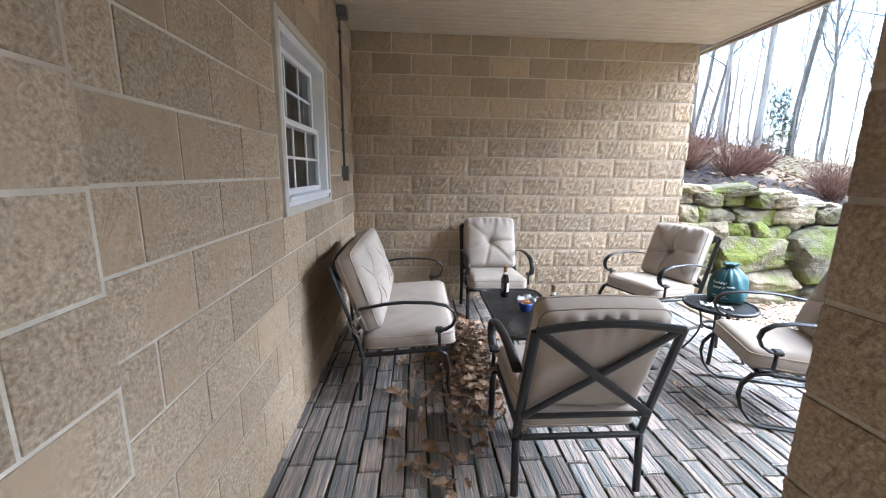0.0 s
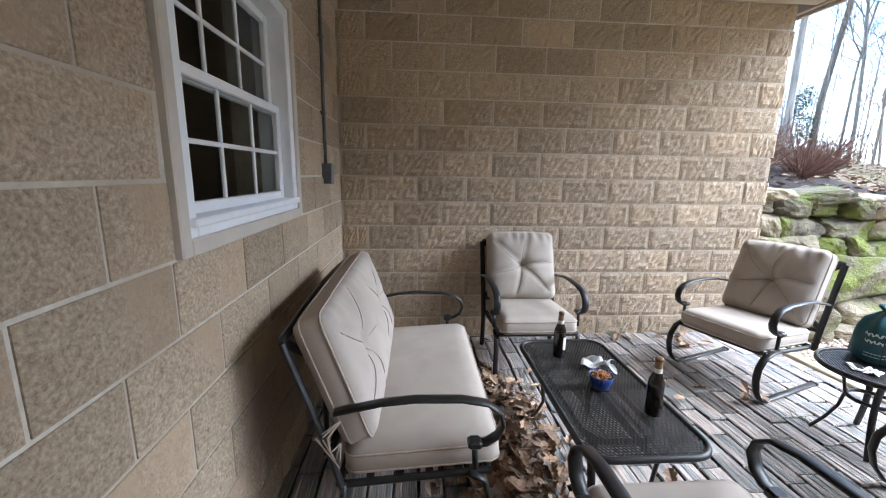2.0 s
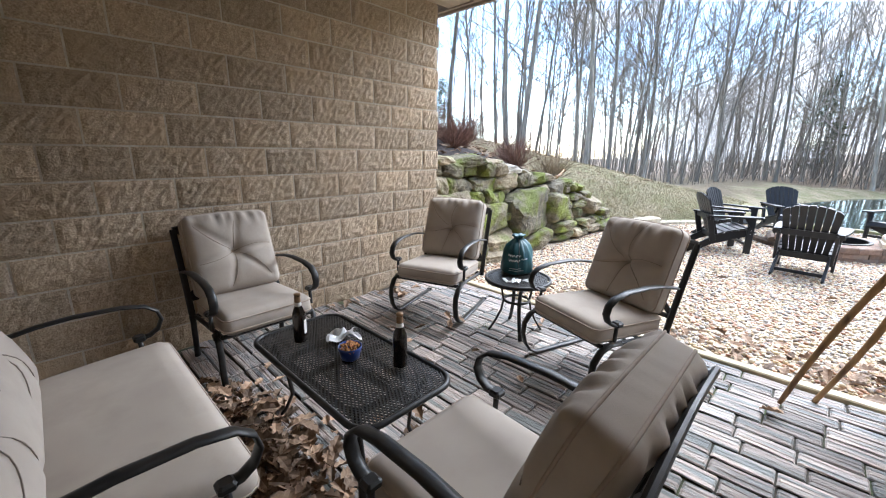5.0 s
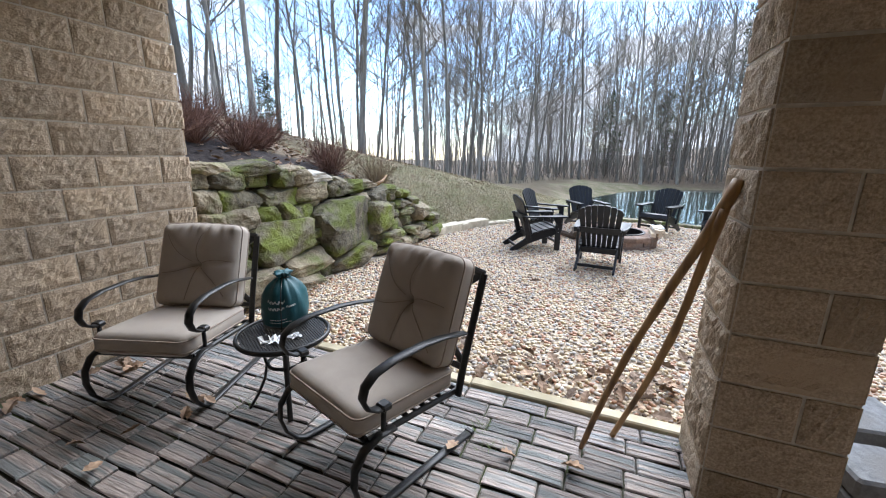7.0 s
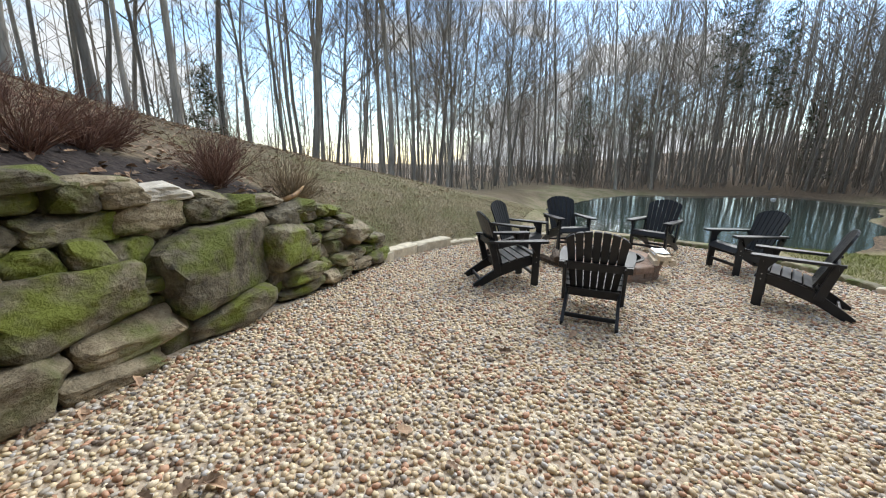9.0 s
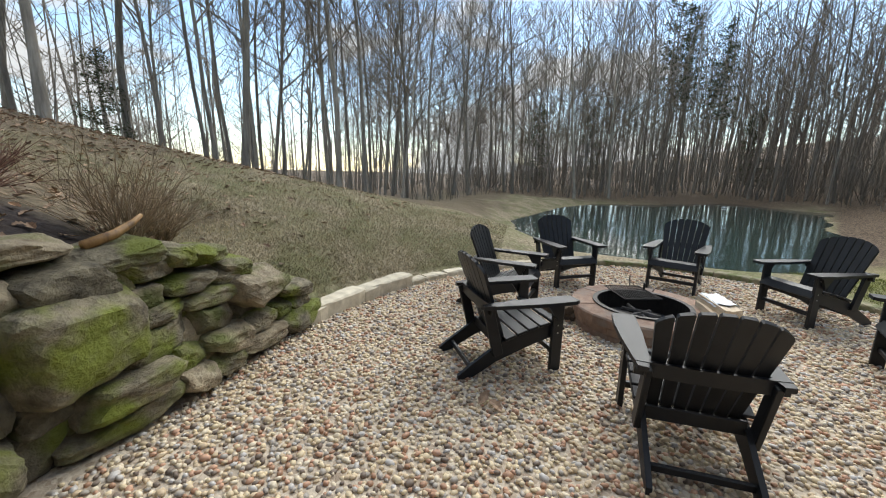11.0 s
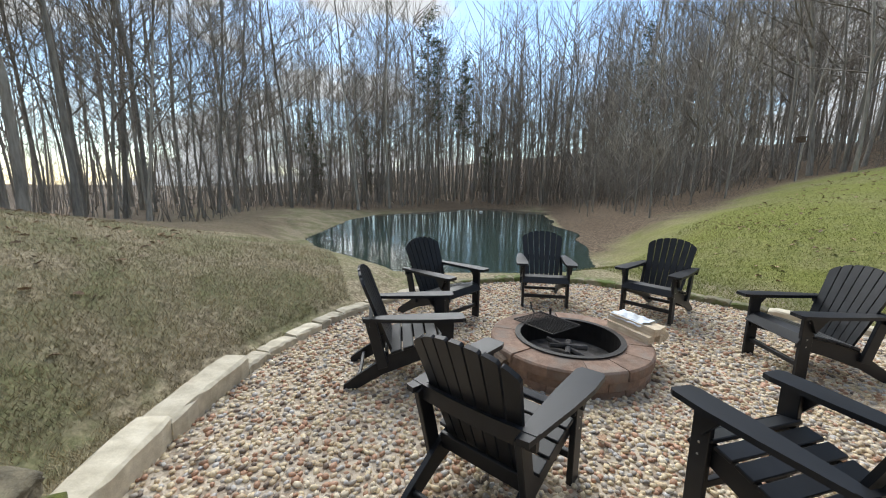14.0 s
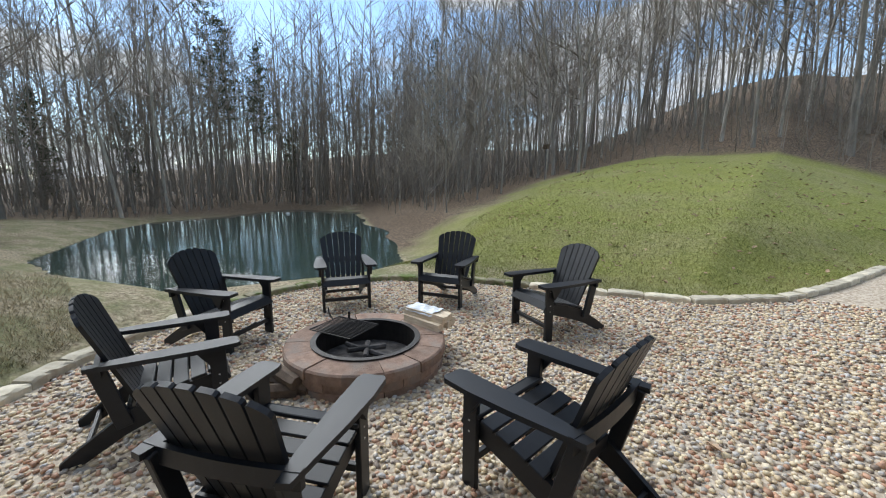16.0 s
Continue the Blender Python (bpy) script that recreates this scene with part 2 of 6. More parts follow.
def ground_material():
    """Lawn, dry grass, leaf litter, mulch and gravel, blended by the sheet's own zone attributes."""
    m = bpy.data.materials.new("ground_cover")
    m.use_nodes = True
    n, l = m.node_tree.nodes, m.node_tree.links
    b = n["Principled BSDF"]
    tc = n.new("ShaderNodeTexCoord")

    def noise_ramp(scale, stops, detail=8.0):
        ns, r = n.new("ShaderNodeTexNoise"), n.new("ShaderNodeValToRGB")
        ns.inputs["Scale"].default_value, ns.inputs["Detail"].default_value = scale, detail
        ns.inputs["Roughness"].default_value = 0.68
        l.new(tc.outputs["Object"], ns.inputs["Vector"])
        l.new(ns.outputs["Fac"], r.inputs["Fac"])
        r.color_ramp.elements[0].position, r.color_ramp.elements[0].color = stops[0][0], (*stops[0][1], 1)
        r.color_ramp.elements[1].position, r.color_ramp.elements[1].color = stops[-1][0], (*stops[-1][1], 1)
        for p, c in stops[1:-1]:
            r.color_ramp.elements.new(p).color = (*c, 1)
        return r.outputs["Color"], ns.outputs["Fac"]

    def mixed(f, a, c):
        mx = n.new("ShaderNodeMixRGB")
        l.new(f, mx.inputs["Fac"]), l.new(a, mx.inputs["Color1"]), l.new(c, mx.inputs["Color2"])
        return mx.outputs["Color"]

    def zone(name):
        a = n.new("ShaderNodeAttribute")
        a.attribute_name = name
        return a.outputs["Fac"]

    dry, f1 = noise_ramp(19, [(0.34, (0.125, 0.10, 0.065)), (0.5, (0.30, 0.25, 0.165)), (0.66, (0.50, 0.43, 0.30))])
    patch, _ = noise_ramp(1.1, [(0.43, (0, 0, 0)), (0.60, (1, 1, 1))])
    olive, _ = noise_ramp(21, [(0.34, (0.10, 0.105, 0.048)), (0.66, (0.27, 0.26, 0.135))])
    dry = mixed(patch, dry, olive)
    green, _ = noise_ramp(18, [(0.32, (0.10, 0.115, 0.028)), (0.5, (0.20, 0.215, 0.055)), (0.68, (0.32, 0.31, 0.11))])
    worn, _ = noise_ramp(0.35, [(0.44, (0, 0, 0)), (0.68, (0.45, 0.45, 0.45))])
    green = mixed(worn, green, dry)
    litter, f2 = noise_ramp(11, [(0.36, (0.046, 0.034, 0.024)), (0.5, (0.135, 0.10, 0.069)), (0.64, (0.28, 0.21, 0.145))])
    mulch, _ = noise_ramp(16, [(0.3, (0.014, 0.012, 0.012)), (0.6, (0.055, 0.045, 0.042)), (0.8, (0.14, 0.10, 0.075))])
    gravel = n.new("ShaderNodeTexVoronoi")
    gravel.inputs["Scale"].default_value = 34
    l.new(tc.outputs["Object"], gravel.inputs["Vector"])
    gr = n.new("ShaderNodeValToRGB")
    gr.color_ramp.elements[0].color, gr.color_ramp.elements[1].color = (0.28, 0.21, 0.15, 1), (0.66, 0.58, 0.46, 1)
    l.new(gravel.outputs["Color"], gr.inputs["Fac"])
    col = mixed(zone("green"), dry, green)
    col = mixed(zone("litter"), col, litter)
    col = mixed(zone("mulch"), col, mulch)
    col = mixed(zone("gravel"), col, gr.outputs["Color"])
    l.new(col, b.inputs["Base Color"])
    b.inputs["Roughness"].default_value = 0.95
    b.inputs["Specular IOR Level"].default_value = 0.15
    ns = n.new("ShaderNodeTexNoise")
    ns.inputs["Scale"].default_value, ns.inputs["Detail"].default_value = 14, 9
    l.new(tc.outputs["Object"], ns.inputs["Vector"])
    bp = n.new("ShaderNodeBump")
    bp.inputs["Strength"].default_value, bp.inputs["Distance"].default_value = 0.7, 0.04
    l.new(ns.outputs["Fac"], bp.inputs["Height"])
    l.new(bp.outputs["Normal"], b.inputs["Normal"])
    return m


M_GROUND = ground_material()


# ---- mesh helpers ----
class Shape:
    """Collects vertices and faces of one mesh."""

    def __init__(self):
        self.v, self.f = [], []

    def add(self, verts, faces):
        k = len(self.v)
        self.v.extend(tuple(p) for p in verts)
        self.f.extend(tuple(i + k for i in q) for q in faces)
        return self

    def box(self, x0, y0, z0, x1, y1, z1, m=None):
        vs = [Vector(p) for p in ((x0, y0, z0), (x1, y0, z0), (x1, y1, z0), (x0, y1, z0), (x0, y0, z1), (x1, y0, z1), (x1, y1, z1), (x0, y1, z1))]
        if m is not None:
            vs = [m @ p for p in vs]
        return self.add(vs, [(3, 2, 1, 0), (4, 5, 6, 7), (0, 1, 5, 4), (1, 2, 6, 5), (2, 3, 7, 6), (3, 0, 4, 7)])

    def chamfer_box(self, x0, y0, z0, x1, y1, z1, c=0.006, m=None):
        """A box with bevelled edges all round."""
        c = min(c, (x1 - x0) / 2.1, (y1 - y0) / 2.1, (z1 - z0) / 2.1)
        rings = []
        for z, d in ((z0, c), (z0 + c, 0), (z1 - c, 0), (z1, c)):
            a, b_, e, g = x0 + d, x1 - d, y0 + d, y1 - d
            k = c if d == 0 else c * 0.6
            rings.append([(a + k, e, z), (b_ - k, e, z), (b_, e + k, z), (b_, g - k, z), (b_ - k, g, z), (a + k, g, z), (a, g - k, z), (a, e + k, z)])
        vs = [Vector(p) for r in rings for p in r]
        if m is not None:
            vs = [m @ p for p in vs]
        fs = [tuple(range(7, -1, -1)), tuple(range(24, 32))]
        for r in range(3):
            for i in range(8):
                j = (i + 1) % 8
                fs.append((r * 8 + i, r * 8 + j, r * 8 + 8 + j, r * 8 + 8 + i))
        return self.add(vs, fs)

    def tube(self, pts, radius, n=8, caps=True, flat=None, up=None):
        """A tube along points; radius one number or one per point; flat=(a, b) scales the section across and along 'up'."""
        P = [Vector(p) for p in pts]
        rs = radius if isinstance(radius, (list, tuple)) else [radius] * len(P)
        tan = [(P[min(i + 1, len(P) - 1)] - P[max(i - 1, 0)]).normalized() for i in range(len(P))]
        ref = Vector(up) if up is not None else (Vector((0, 0, 1)) if abs(tan[0].z) < 0.9 else Vector((1, 0, 0)))
        side = tan[0].cross(ref).normalized()
        fa, fb = flat or (1, 1)
        vs = []
        for p, t, r in zip(P, tan, rs):
            if up is not None:
                s2 = t.cross(ref)
                side = s2.normalized() if s2.length > 1e-4 else side
            side = (side - t * side.dot(t)).normalized()
            nrm = side.cross(t)
            for k in range(n):
                a = 2 * math.pi * (k + 0.5) / n
                vs.append(p + side * (math.cos(a) * r * fa) + nrm * (math.sin(a) * r * fb))
        fs = []
        for i in range(len(P) - 1):
            for k in range(n):
                j = (k + 1) % n
                fs.append((i * n + k, i * n + j, (i + 1) * n + j, (i + 1) * n + k))
        if caps:
            fs.append(tuple(range(n - 1, -1, -1)))
            fs.append(tuple(range((len(P) - 1) * n, len(P) * n)))
        return self.add(vs, fs)

    def lathe(self, profile, n=24, centre=(0, 0, 0), caps=True):
        cx, cy, cz = centre
        vs = [(cx + r * math.cos(2 * math.pi * k / n), cy + r * math.sin(2 * math.pi * k / n), cz + z) for r, z in profile for k in range(n)]
        fs = []
        for i in range(len(profile) - 1):
            for k in range(n):
                j = (k + 1) % n
                fs.append((i * n + k, i * n + j, (i + 1) * n + j, (i + 1) * n + k))
        if caps:
            fs.append(tuple(range(n - 1, -1, -1)))
            fs.append(tuple(range((len(profile) - 1) * n, len(profile) * n)))
        return self.add(vs, fs)

    def moved(self, m):
        self.v = [tuple(m @ Vector(p)) for p in self.v]
        return self

    def mesh(self, name, material, smooth=False):
        me = bpy.data.meshes.new(name)
        me.from_pydata([tuple(p) for p in self.v], [], self.f)
        me.materials.append(material)
        if smooth:
            me.polygons.foreach_set("use_smooth", [True] * len(me.polygons))
        me.update()
        return me


def part(name, shape, material, parent=None, label="", smooth=False):
    """One mesh object out of a Shape, under a thing or a part."""
    ob = new(name, shape.mesh(name, material, smooth))
    if parent is not None:
        ob.parent = parent
    if label:
        ob["label"] = label
    return ob


def piece(name, me, parent, m):
    ob = new(name, me)
    ob.parent = parent
    ob.matrix_basis = m
    return ob


def thing(name, m, label, category, group=""):
    ob = new(name)
    ob.matrix_basis = m
    return tagged(ob, label, category, group)


def structure(ob, label, category):
    return tagged(ob, label, category, kind="structure")


def smoothstep(a, b, x):
    t = np.clip((np.asarray(x, float) - a) / (b - a), 0, 1)
    return t * t * (3 - 2 * t)


# ---- plan ----
WALL_X, WALL_Y, WALL_END, CEIL = -0.68, 4.20, 2.97, 2.75
PATIO_EDGE = 2.90
COURSE, BLOCK, Z_LINE = 0.2, 0.4, -0.04
WATER = -0.9
PIT = (8.54, 0.89)
KERB = [(7.62, 4.14), (8.67, 3.90), (9.60, 3.36), (10.28, 2.75), (10.72, 2.15), (11.12, 1.25), (11.30, 0.34), (11.22, -0.25), (10.72, -1.19),
        (9.60, -2.02), (7.93, -2.66), (6.74, -3.06), (5.87, -4.03), (5.33, -5.34), (4.60, -7.65)]
POND = [(22.3, 2.9), (18.5, 2.1), (16.2, 1.25), (14.4, -0.2), (13.9, -1.6), (14.0, -4.5), (17.7, -7.0), (25.0, -10.9), (33.0, -16.1), (39.0, -12.7),
        (33.5, -3.2), (27.5, 1.1)]
GRAVEL = [(2.95, -9.0), (2.95, 4.4), (7.62, 4.3)] + KERB[1:] + [(4.3, -9.0)]


def inside(poly, x, y):
    x, y = np.asarray(x, float), np.asarray(y, float)
    r = np.zeros(x.shape, bool)
    for (x0, y0), (x1, y1) in zip(poly, poly[1:] + poly[:1]):
        if y0 == y1:
            continue
        r ^= ((y0 > y) != (y1 > y)) & (x < (x1 - x0) * (y - y0) / (y1 - y0) + x0)
    return r


def distance(poly, x, y, closed=True):
    x, y = np.asarray(x, float), np.asarray(y, float)
    best = np.full(x.shape, 1e9)
    for (x0, y0), (x1, y1) in zip(poly, poly[1:] + poly[:1]) if closed else zip(poly, poly[1:]):
        dx, dy = x1 - x0, y1 - y0
        t = np.clip(((x - x0) * dx + (y - y0) * dy) / (dx * dx + dy * dy), 0, 1)
        best = np.minimum(best, np.hypot(x - x0 - t * dx, y - y0 - t * dy))
    return best


def wall_top(x):
    """Height of the dry-stone wall along the gravel."""
    return 1.25 - 0.175 * np.clip(np.asarray(x, float) - 4.0, 0, 2.8) - 0.50 * smoothstep(6.6, 7.7, x)


def wave(x, y, s=1.0):
    return (np.sin(x * 1.3 * s + 0.7 * y * s) + np.sin(y * 1.7 * s - 0.4 * x * s + 2) + np.sin(x * 0.61 * s + y * 2.3 * s + 1)) / 3


def height(x, y):
    x, y = np.asarray(x, float), np.asarray(y, float)
    flat = -0.04 - 0.08 * smoothstep(3.0, 6.5, x) - 0.03 * smoothstep(6.5, 9, x)
    base = flat - 0.38 * smoothstep(11.5, 19, x)
    # slope to the north
    crest = np.clip(4.5 - 0.2 * x, -0.42, 3.6)
    y0 = 4.55 - 3.0 * smoothstep(8.0, 12.5, x)
    foot = np.where(x < 7.7, wall_top(x) - 0.06, base + 0.10)
    foot = foot * (1 - smoothstep(7.2, 8.0, x)) + (base + 0.05) * smoothstep(7.2, 8.0, x)
    s = np.clip((y - y0) / (12.5 - y0), 0, 1)
    north = foot + (crest - foot) * (s ** 0.9) - np.clip(y - 12.5, 0, 60) * 0.11
    h = np.where(y > y0, north, base)
    edge = smoothstep(-0.02, 0.05, y - y0)
    h = base * (1 - edge) + h * edge
    # slope to the south
    ys = -2.75 - 0.62 * np.clip(x - 11, 0, 40)
    ys = np.where(x < 6.7, -3.0 - 1.9 * np.clip(6.7 - x, 0, 3.2), ys)
    s = np.clip(ys - y, 0, 200)
    h = h + (0.185 * s * smoothstep(0, 3.5, s) + 0.085 * np.clip(s - 16.5, 0, 45) - 0.4 * np.clip(s - 70, 0, 200)) * (1 - 0.4 * smoothstep(18, 36, x))
    # rise beyond the pond
    h = h + 0.06 * np.clip(x - 40, 0, 60) * smoothstep(6, -16, y)
    # pond
    d = distance(POND, x, y)
    ins = inside(POND, x, y)
    w = smoothstep(0, 2.8, d)
    bank = WATER + 0.03 + (h - WATER) * w
    h = np.where(ins, WATER - 0.05 - 0.5 * smoothstep(0, 3, d), np.where(d < 2.8, np.minimum(h, bank), h))
    free = smoothstep(0.3, 2.5, distance(GRAVEL, x, y)) * (~inside(GRAVEL, x, y)) * (~ins)
    return h + 0.05 * wave(x, y, 0.9) * free + 0.14 * wave(x, y, 0.23) * free * smoothstep(5, 20, np.hypot(x - 8, y))


# ---- ground: one sheet to the horizon ----
def spread(lo, hi, fine_lo, fine_hi, step):
    a = list(np.arange(fine_lo, fine_hi + 1e-6, step))
    s, p = step, fine_hi
    while p < hi:
        s *= 1.12
        p += s
        a.append(p)
    s, p = step, fine_lo
    while p > lo:
        s *= 1.12
        p -= s
        a.insert(0, p)
    return np.array(a)


gx, gy = spread(-400, 600, 2.9, 26.0, 0.14), spread(-500, 500, -12.5, 14.0, 0.14)
X, Y = np.meshgrid(gx, gy)
Z = height(X, Y)
on_house = (X < 2.93) & (Y < 4.45) & (Y > -30)
Z = np.where(on_house, -0.30, Z)
gv = np.stack([X.ravel(), Y.ravel(), Z.ravel()], 1)
nx, ny = len(gx), len(gy)
ii, jj = np.meshgrid(np.arange(nx - 1), np.arange(ny - 1))
a0 = (jj * nx + ii).ravel()
gf = np.stack([a0, a0 + 1, a0 + nx + 1, a0 + nx], 1)


def fast_mesh(name, verts, quads, material, smooth=True):
    me = bpy.data.meshes.new(name)
    k = quads.shape[1]
    me.vertices.add(len(verts))
    me.vertices.foreach_set("co", np.asarray(verts, np.float32).ravel())
    me.loops.add(quads.size)
    me.loops.foreach_set("vertex_index", np.asarray(quads, np.int32).ravel())
    me.polygons.add(len(quads))
    me.polygons.foreach_set("loop_start", np.arange(0, quads.size, k, dtype=np.int32))
    me.polygons.foreach_set("use_smooth", np.full(len(quads), smooth))
    me.materials.append(material)
    me.update(calc_edges=True)
    return me


ground = structure(new("ground", fast_mesh("ground", gv, gf, M_GROUND)), "winter lawn, leaf litter and gravel ground", "ground")
rough_edge = 0.9 * wave(X, Y, 1.1) + 0.5 * wave(X, Y, 3.1)
g_gravel = ((inside(GRAVEL, X, Y) & (distance(GRAVEL, X, Y) > 0.03)) | ((X < 2.95) & (X > -9) & (Y < -3) & (Y > -12))).astype(float)
ys_line = -2.75 - 0.62 * np.clip(X - 11, 0, 40)
g_green = smoothstep(-1.0, 1.5, ys_line - Y + rough_edge) * (1 - smoothstep(13, 19, X + rough_edge))
g_litter = np.maximum(smoothstep(6.6, 10.4, Y - 0.12 * np.clip(14 - X, 0, 8) + 1.3 * rough_edge) * 0.9, smoothstep(15.5, 16.8, -Y - 2.8 + 0.5 * rough_edge))
g_litter = np.maximum(g_litter, smoothstep(14.5, 17.5, X + rough_edge) * (ys_line > Y) + smoothstep(33, 37, X))
g_litter = np.maximum(g_litter, (X > 17) * (Y > 2.5) * 0.7 * smoothstep(0, 1.5, Y - 3 + rough_edge))
g_litter = np.maximum(g_litter, 0.75 * smoothstep(0.2, 0.8, rough_edge) * (Y > 5.5) * smoothstep(8.5, 5.5, X))
g_litter = np.maximum(g_litter, 0.85 * smoothstep(9.6, 7.2, X + 1.2 * rough_edge) * smoothstep(5.0, 5.9, Y + 0.3 * rough_edge))
g_mulch = ((Y > 4.2) & (X < 7.9)) * (1 - smoothstep(5.3, 5.9, Y + 0.3 * rough_edge)) * (1 - smoothstep(6.2, 6.9, X + 0.2 * rough_edge))
for key, val in (("gravel", g_gravel), ("green", g_green), ("litter", np.clip(g_litter, 0, 1)), ("mulch", g_mulch)):
    at = ground.data.attributes.new(key, "FLOAT", "POINT")
    at.data.foreach_set("value", np.asarray(val, np.float32).ravel())

pond = Shape().add([(x, y, WATER) for x, y in [(PX * 1.0, PY) for PX, PY in POND]], [tuple(range(len(POND)))])
# the sheet of water reaches under its banks
cx0, cy0 = np.mean([p[0] for p in POND]), np.mean([p[1] for p in POND])
pond.v = [(cx0 + (x - cx0) * 1.12, cy0 + (y - cy0) * 1.18, z) for x, y, z in pond.v]
structure(part("water", pond, M_POND), "still dark green pond with tree reflections", "pond")


# ---- house: walls, soffit, patio bed ----
W_Y0, W_Y1, W_Z0, W_Z1 = 2.01, 3.06, 1.16, 2.16
H_TOP = CEIL + 0.12

wn = structure(part("wall_north", Shape().box(WALL_X - 0.3, WALL_Y, -0.3, WALL_END - 0.03, WALL_Y + 0.32, H_TOP), M_MORTAR),
               "tan split-face block wall with pale mortar joints", "wall")
ww_shape = Shape()
for y0, y1, z0, z1 in ((-3.0, W_Y0, -0.3, H_TOP), (W_Y1, WALL_Y - 0.001, -0.3, H_TOP), (W_Y0, W_Y1, -0.3, W_Z0), (W_Y0, W_Y1, W_Z1, H_TOP)):
    ww_shape.box(WALL_X - 0.3, y0, z0, WALL_X, y1, z1)
ww_shape.box(WALL_X + 0.001, -3.0, -0.3, WALL_X + 0.080, 0.758, H_TOP)
ww = structure(part("wall_west", ww_shape, M_MORTAR), "tan split-face block wall with a white window", "wall")
# unseen wall, added to keep southern sun off the north wall and pillar
structure(part("wall_south", Shape().box(WALL_X - 0.3, -3.2, -0.3, WALL_END - 0.03, -3.0, H_TOP), M_BLOCK), "plain tan wall added out of view to block south light from the porch", "wall")
# deck over the porch and the body of the house, plain
structure(part("deck", Shape().box(-8, -3.2, H_TOP + 0.02, WALL_END + 0.2, WALL_Y + 0.5, H_TOP + 0.25), M_SIDING), "plain deck above the porch", "deck")
structure(part("house_body", Shape().box(-8, -3.2, -0.3, WALL_X - 3.2, WALL_Y + 0.5, H_TOP + 2.6), M_SIDING), "plain body of the house", "wall")

soffit = Shape()
soffit.box(WALL_X - 3.3, -3.2, CEIL + 0.012, WALL_END + 0.2, WALL_Y + 0.02, H_TOP + 0.015)
y = -3.18
while y < WALL_Y - 0.01:
    soffit.chamfer_box(WALL_X + 0.002, y, CEIL, WALL_END + 0.16, min(y + 0.098, WALL_Y), CEIL + 0.02, 0.006)
    y += 0.104
structure(part("ceiling", soffit, M_SOFFIT), "beige vinyl soffit with narrow boards", "ceiling")
structure(part("trim", Shape().chamfer_box(WALL_END + 0.165, -3.2, CEIL - 0.035, WALL_END + 0.20, WALL_Y + 0.3, H_TOP + 0.02, 0.004)
               .chamfer_box(WALL_END + 0.12, -3.2, CEIL - 0.012, WALL_END + 0.162, WALL_Y + 0.3, CEIL - 0.002, 0.003), M_FASCIA), "brown metal edge trim of the soffit", "trim")

floor = structure(part("floor", Shape().box(WALL_X - 0.3, -3.2, -0.34, PATIO_EDGE - 0.002, WALL_Y + 0.002, -0.014), M_JOINT), "patio bed of dark soil under pavers", "floor")
edging = structure(new("edging"), "weathered yellowish stone edging of the patio", "edging")
ey = -3.0
for i in range(6):
    e1 = ey + 1.2
    part("edging_stone", Shape().chamfer_box(PATIO_EDGE + 0.004, ey + 0.004, -0.2, PATIO_EDGE + 0.085, e1 - 0.004, 0.012 + 0.006 * (i % 2), 0.008), M_EDGING, edging)
    ey = e1

# ---- window with white sashes ----
GLASS = bpy.data.materials.new("window_glass")
GLASS.use_nodes = True
gb = GLASS.node_tree.nodes["Principled BSDF"]
gb.inputs["Base Color"].default_value = (0.9, 0.95, 0.93, 1)
gb.inputs["Roughness"].default_value = 0.02
gb.inputs["Transmission Weight"].default_value = 1.0
gb.inputs["IOR"].default_value = 1.12
win = structure(new("window_1"), "white double-hung window with muntins, dark room behind", "window")
xf = WALL_X


def frame_ring(y0, y1, z0, z1, w, x0, x1, c=0.004):
    s = Shape()
    s.chamfer_box(x0, y0, z0, x1, y0 + w, z1, c).chamfer_box(x0, y1 - w, z0, x1, y1, z1, c)
    s.chamfer_box(x0, y0 + w, z0, x1, y1 - w, z0 + w, c).chamfer_box(x0, y0 + w, z1 - w, x1, y1 - w, z1, c)
    return s


part("window_trim", frame_ring(W_Y0, W_Y1, W_Z0, W_Z1, 0.045, xf - 0.12, xf + 0.022), M_TRIMTAN, win, "tan outer window trim")
part("window_frame", frame_ring(W_Y0 + 0.045, W_Y1 - 0.045, W_Z0 + 0.045, W_Z1 - 0.045, 0.05, xf - 0.14, xf + 0.012), M_WHITE, win)
part("window_sill", Shape().chamfer_box(xf - 0.10, W_Y0 + 0.06, W_Z0 + 0.075, xf + 0.03, W_Y1 - 0.06, W_Z0 + 0.10, 0.004), M_WHITE, win)
iy0, iy1, iz0, iz1 = W_Y0 + 0.095, W_Y1 - 0.095, W_Z0 + 0.098, W_Z1 - 0.095
zm = (iz0 + iz1) / 2
for x_s, z0, z1 in ((xf - 0.065, zm - 0.02, iz1), (xf - 0.035, iz0, zm + 0.02)):
    sash = part("sash", frame_ring(iy0, iy1, z0, z1, 0.036, x_s - 0.028, x_s), M_WHITE, win)
    mun = Shape()
    for k in (1, 2):
        yy = iy0 + 0.036 + (iy1 - iy0 - 0.072) * k / 3
        mun.chamfer_box(x_s - 0.020, yy - 0.008, z0 + 0.036, x_s - 0.008, yy + 0.008, z1 - 0.036, 0.003)
    zz = (z0 + z1) / 2
    mun.chamfer_box(x_s - 0.0195, iy0 + 0.036, zz - 0.008, x_s - 0.0085, iy1 - 0.036, zz + 0.008, 0.003)
    part("muntin", mun, M_WHITE, sash)
    pane = part("pane", Shape().box(x_s - 0.027, iy0 + 0.03, z0 + 0.03, x_s - 0.023, iy1 - 0.03, z1 - 0.03), GLASS, sash)
    pane.visible_shadow = False
room = Shape()
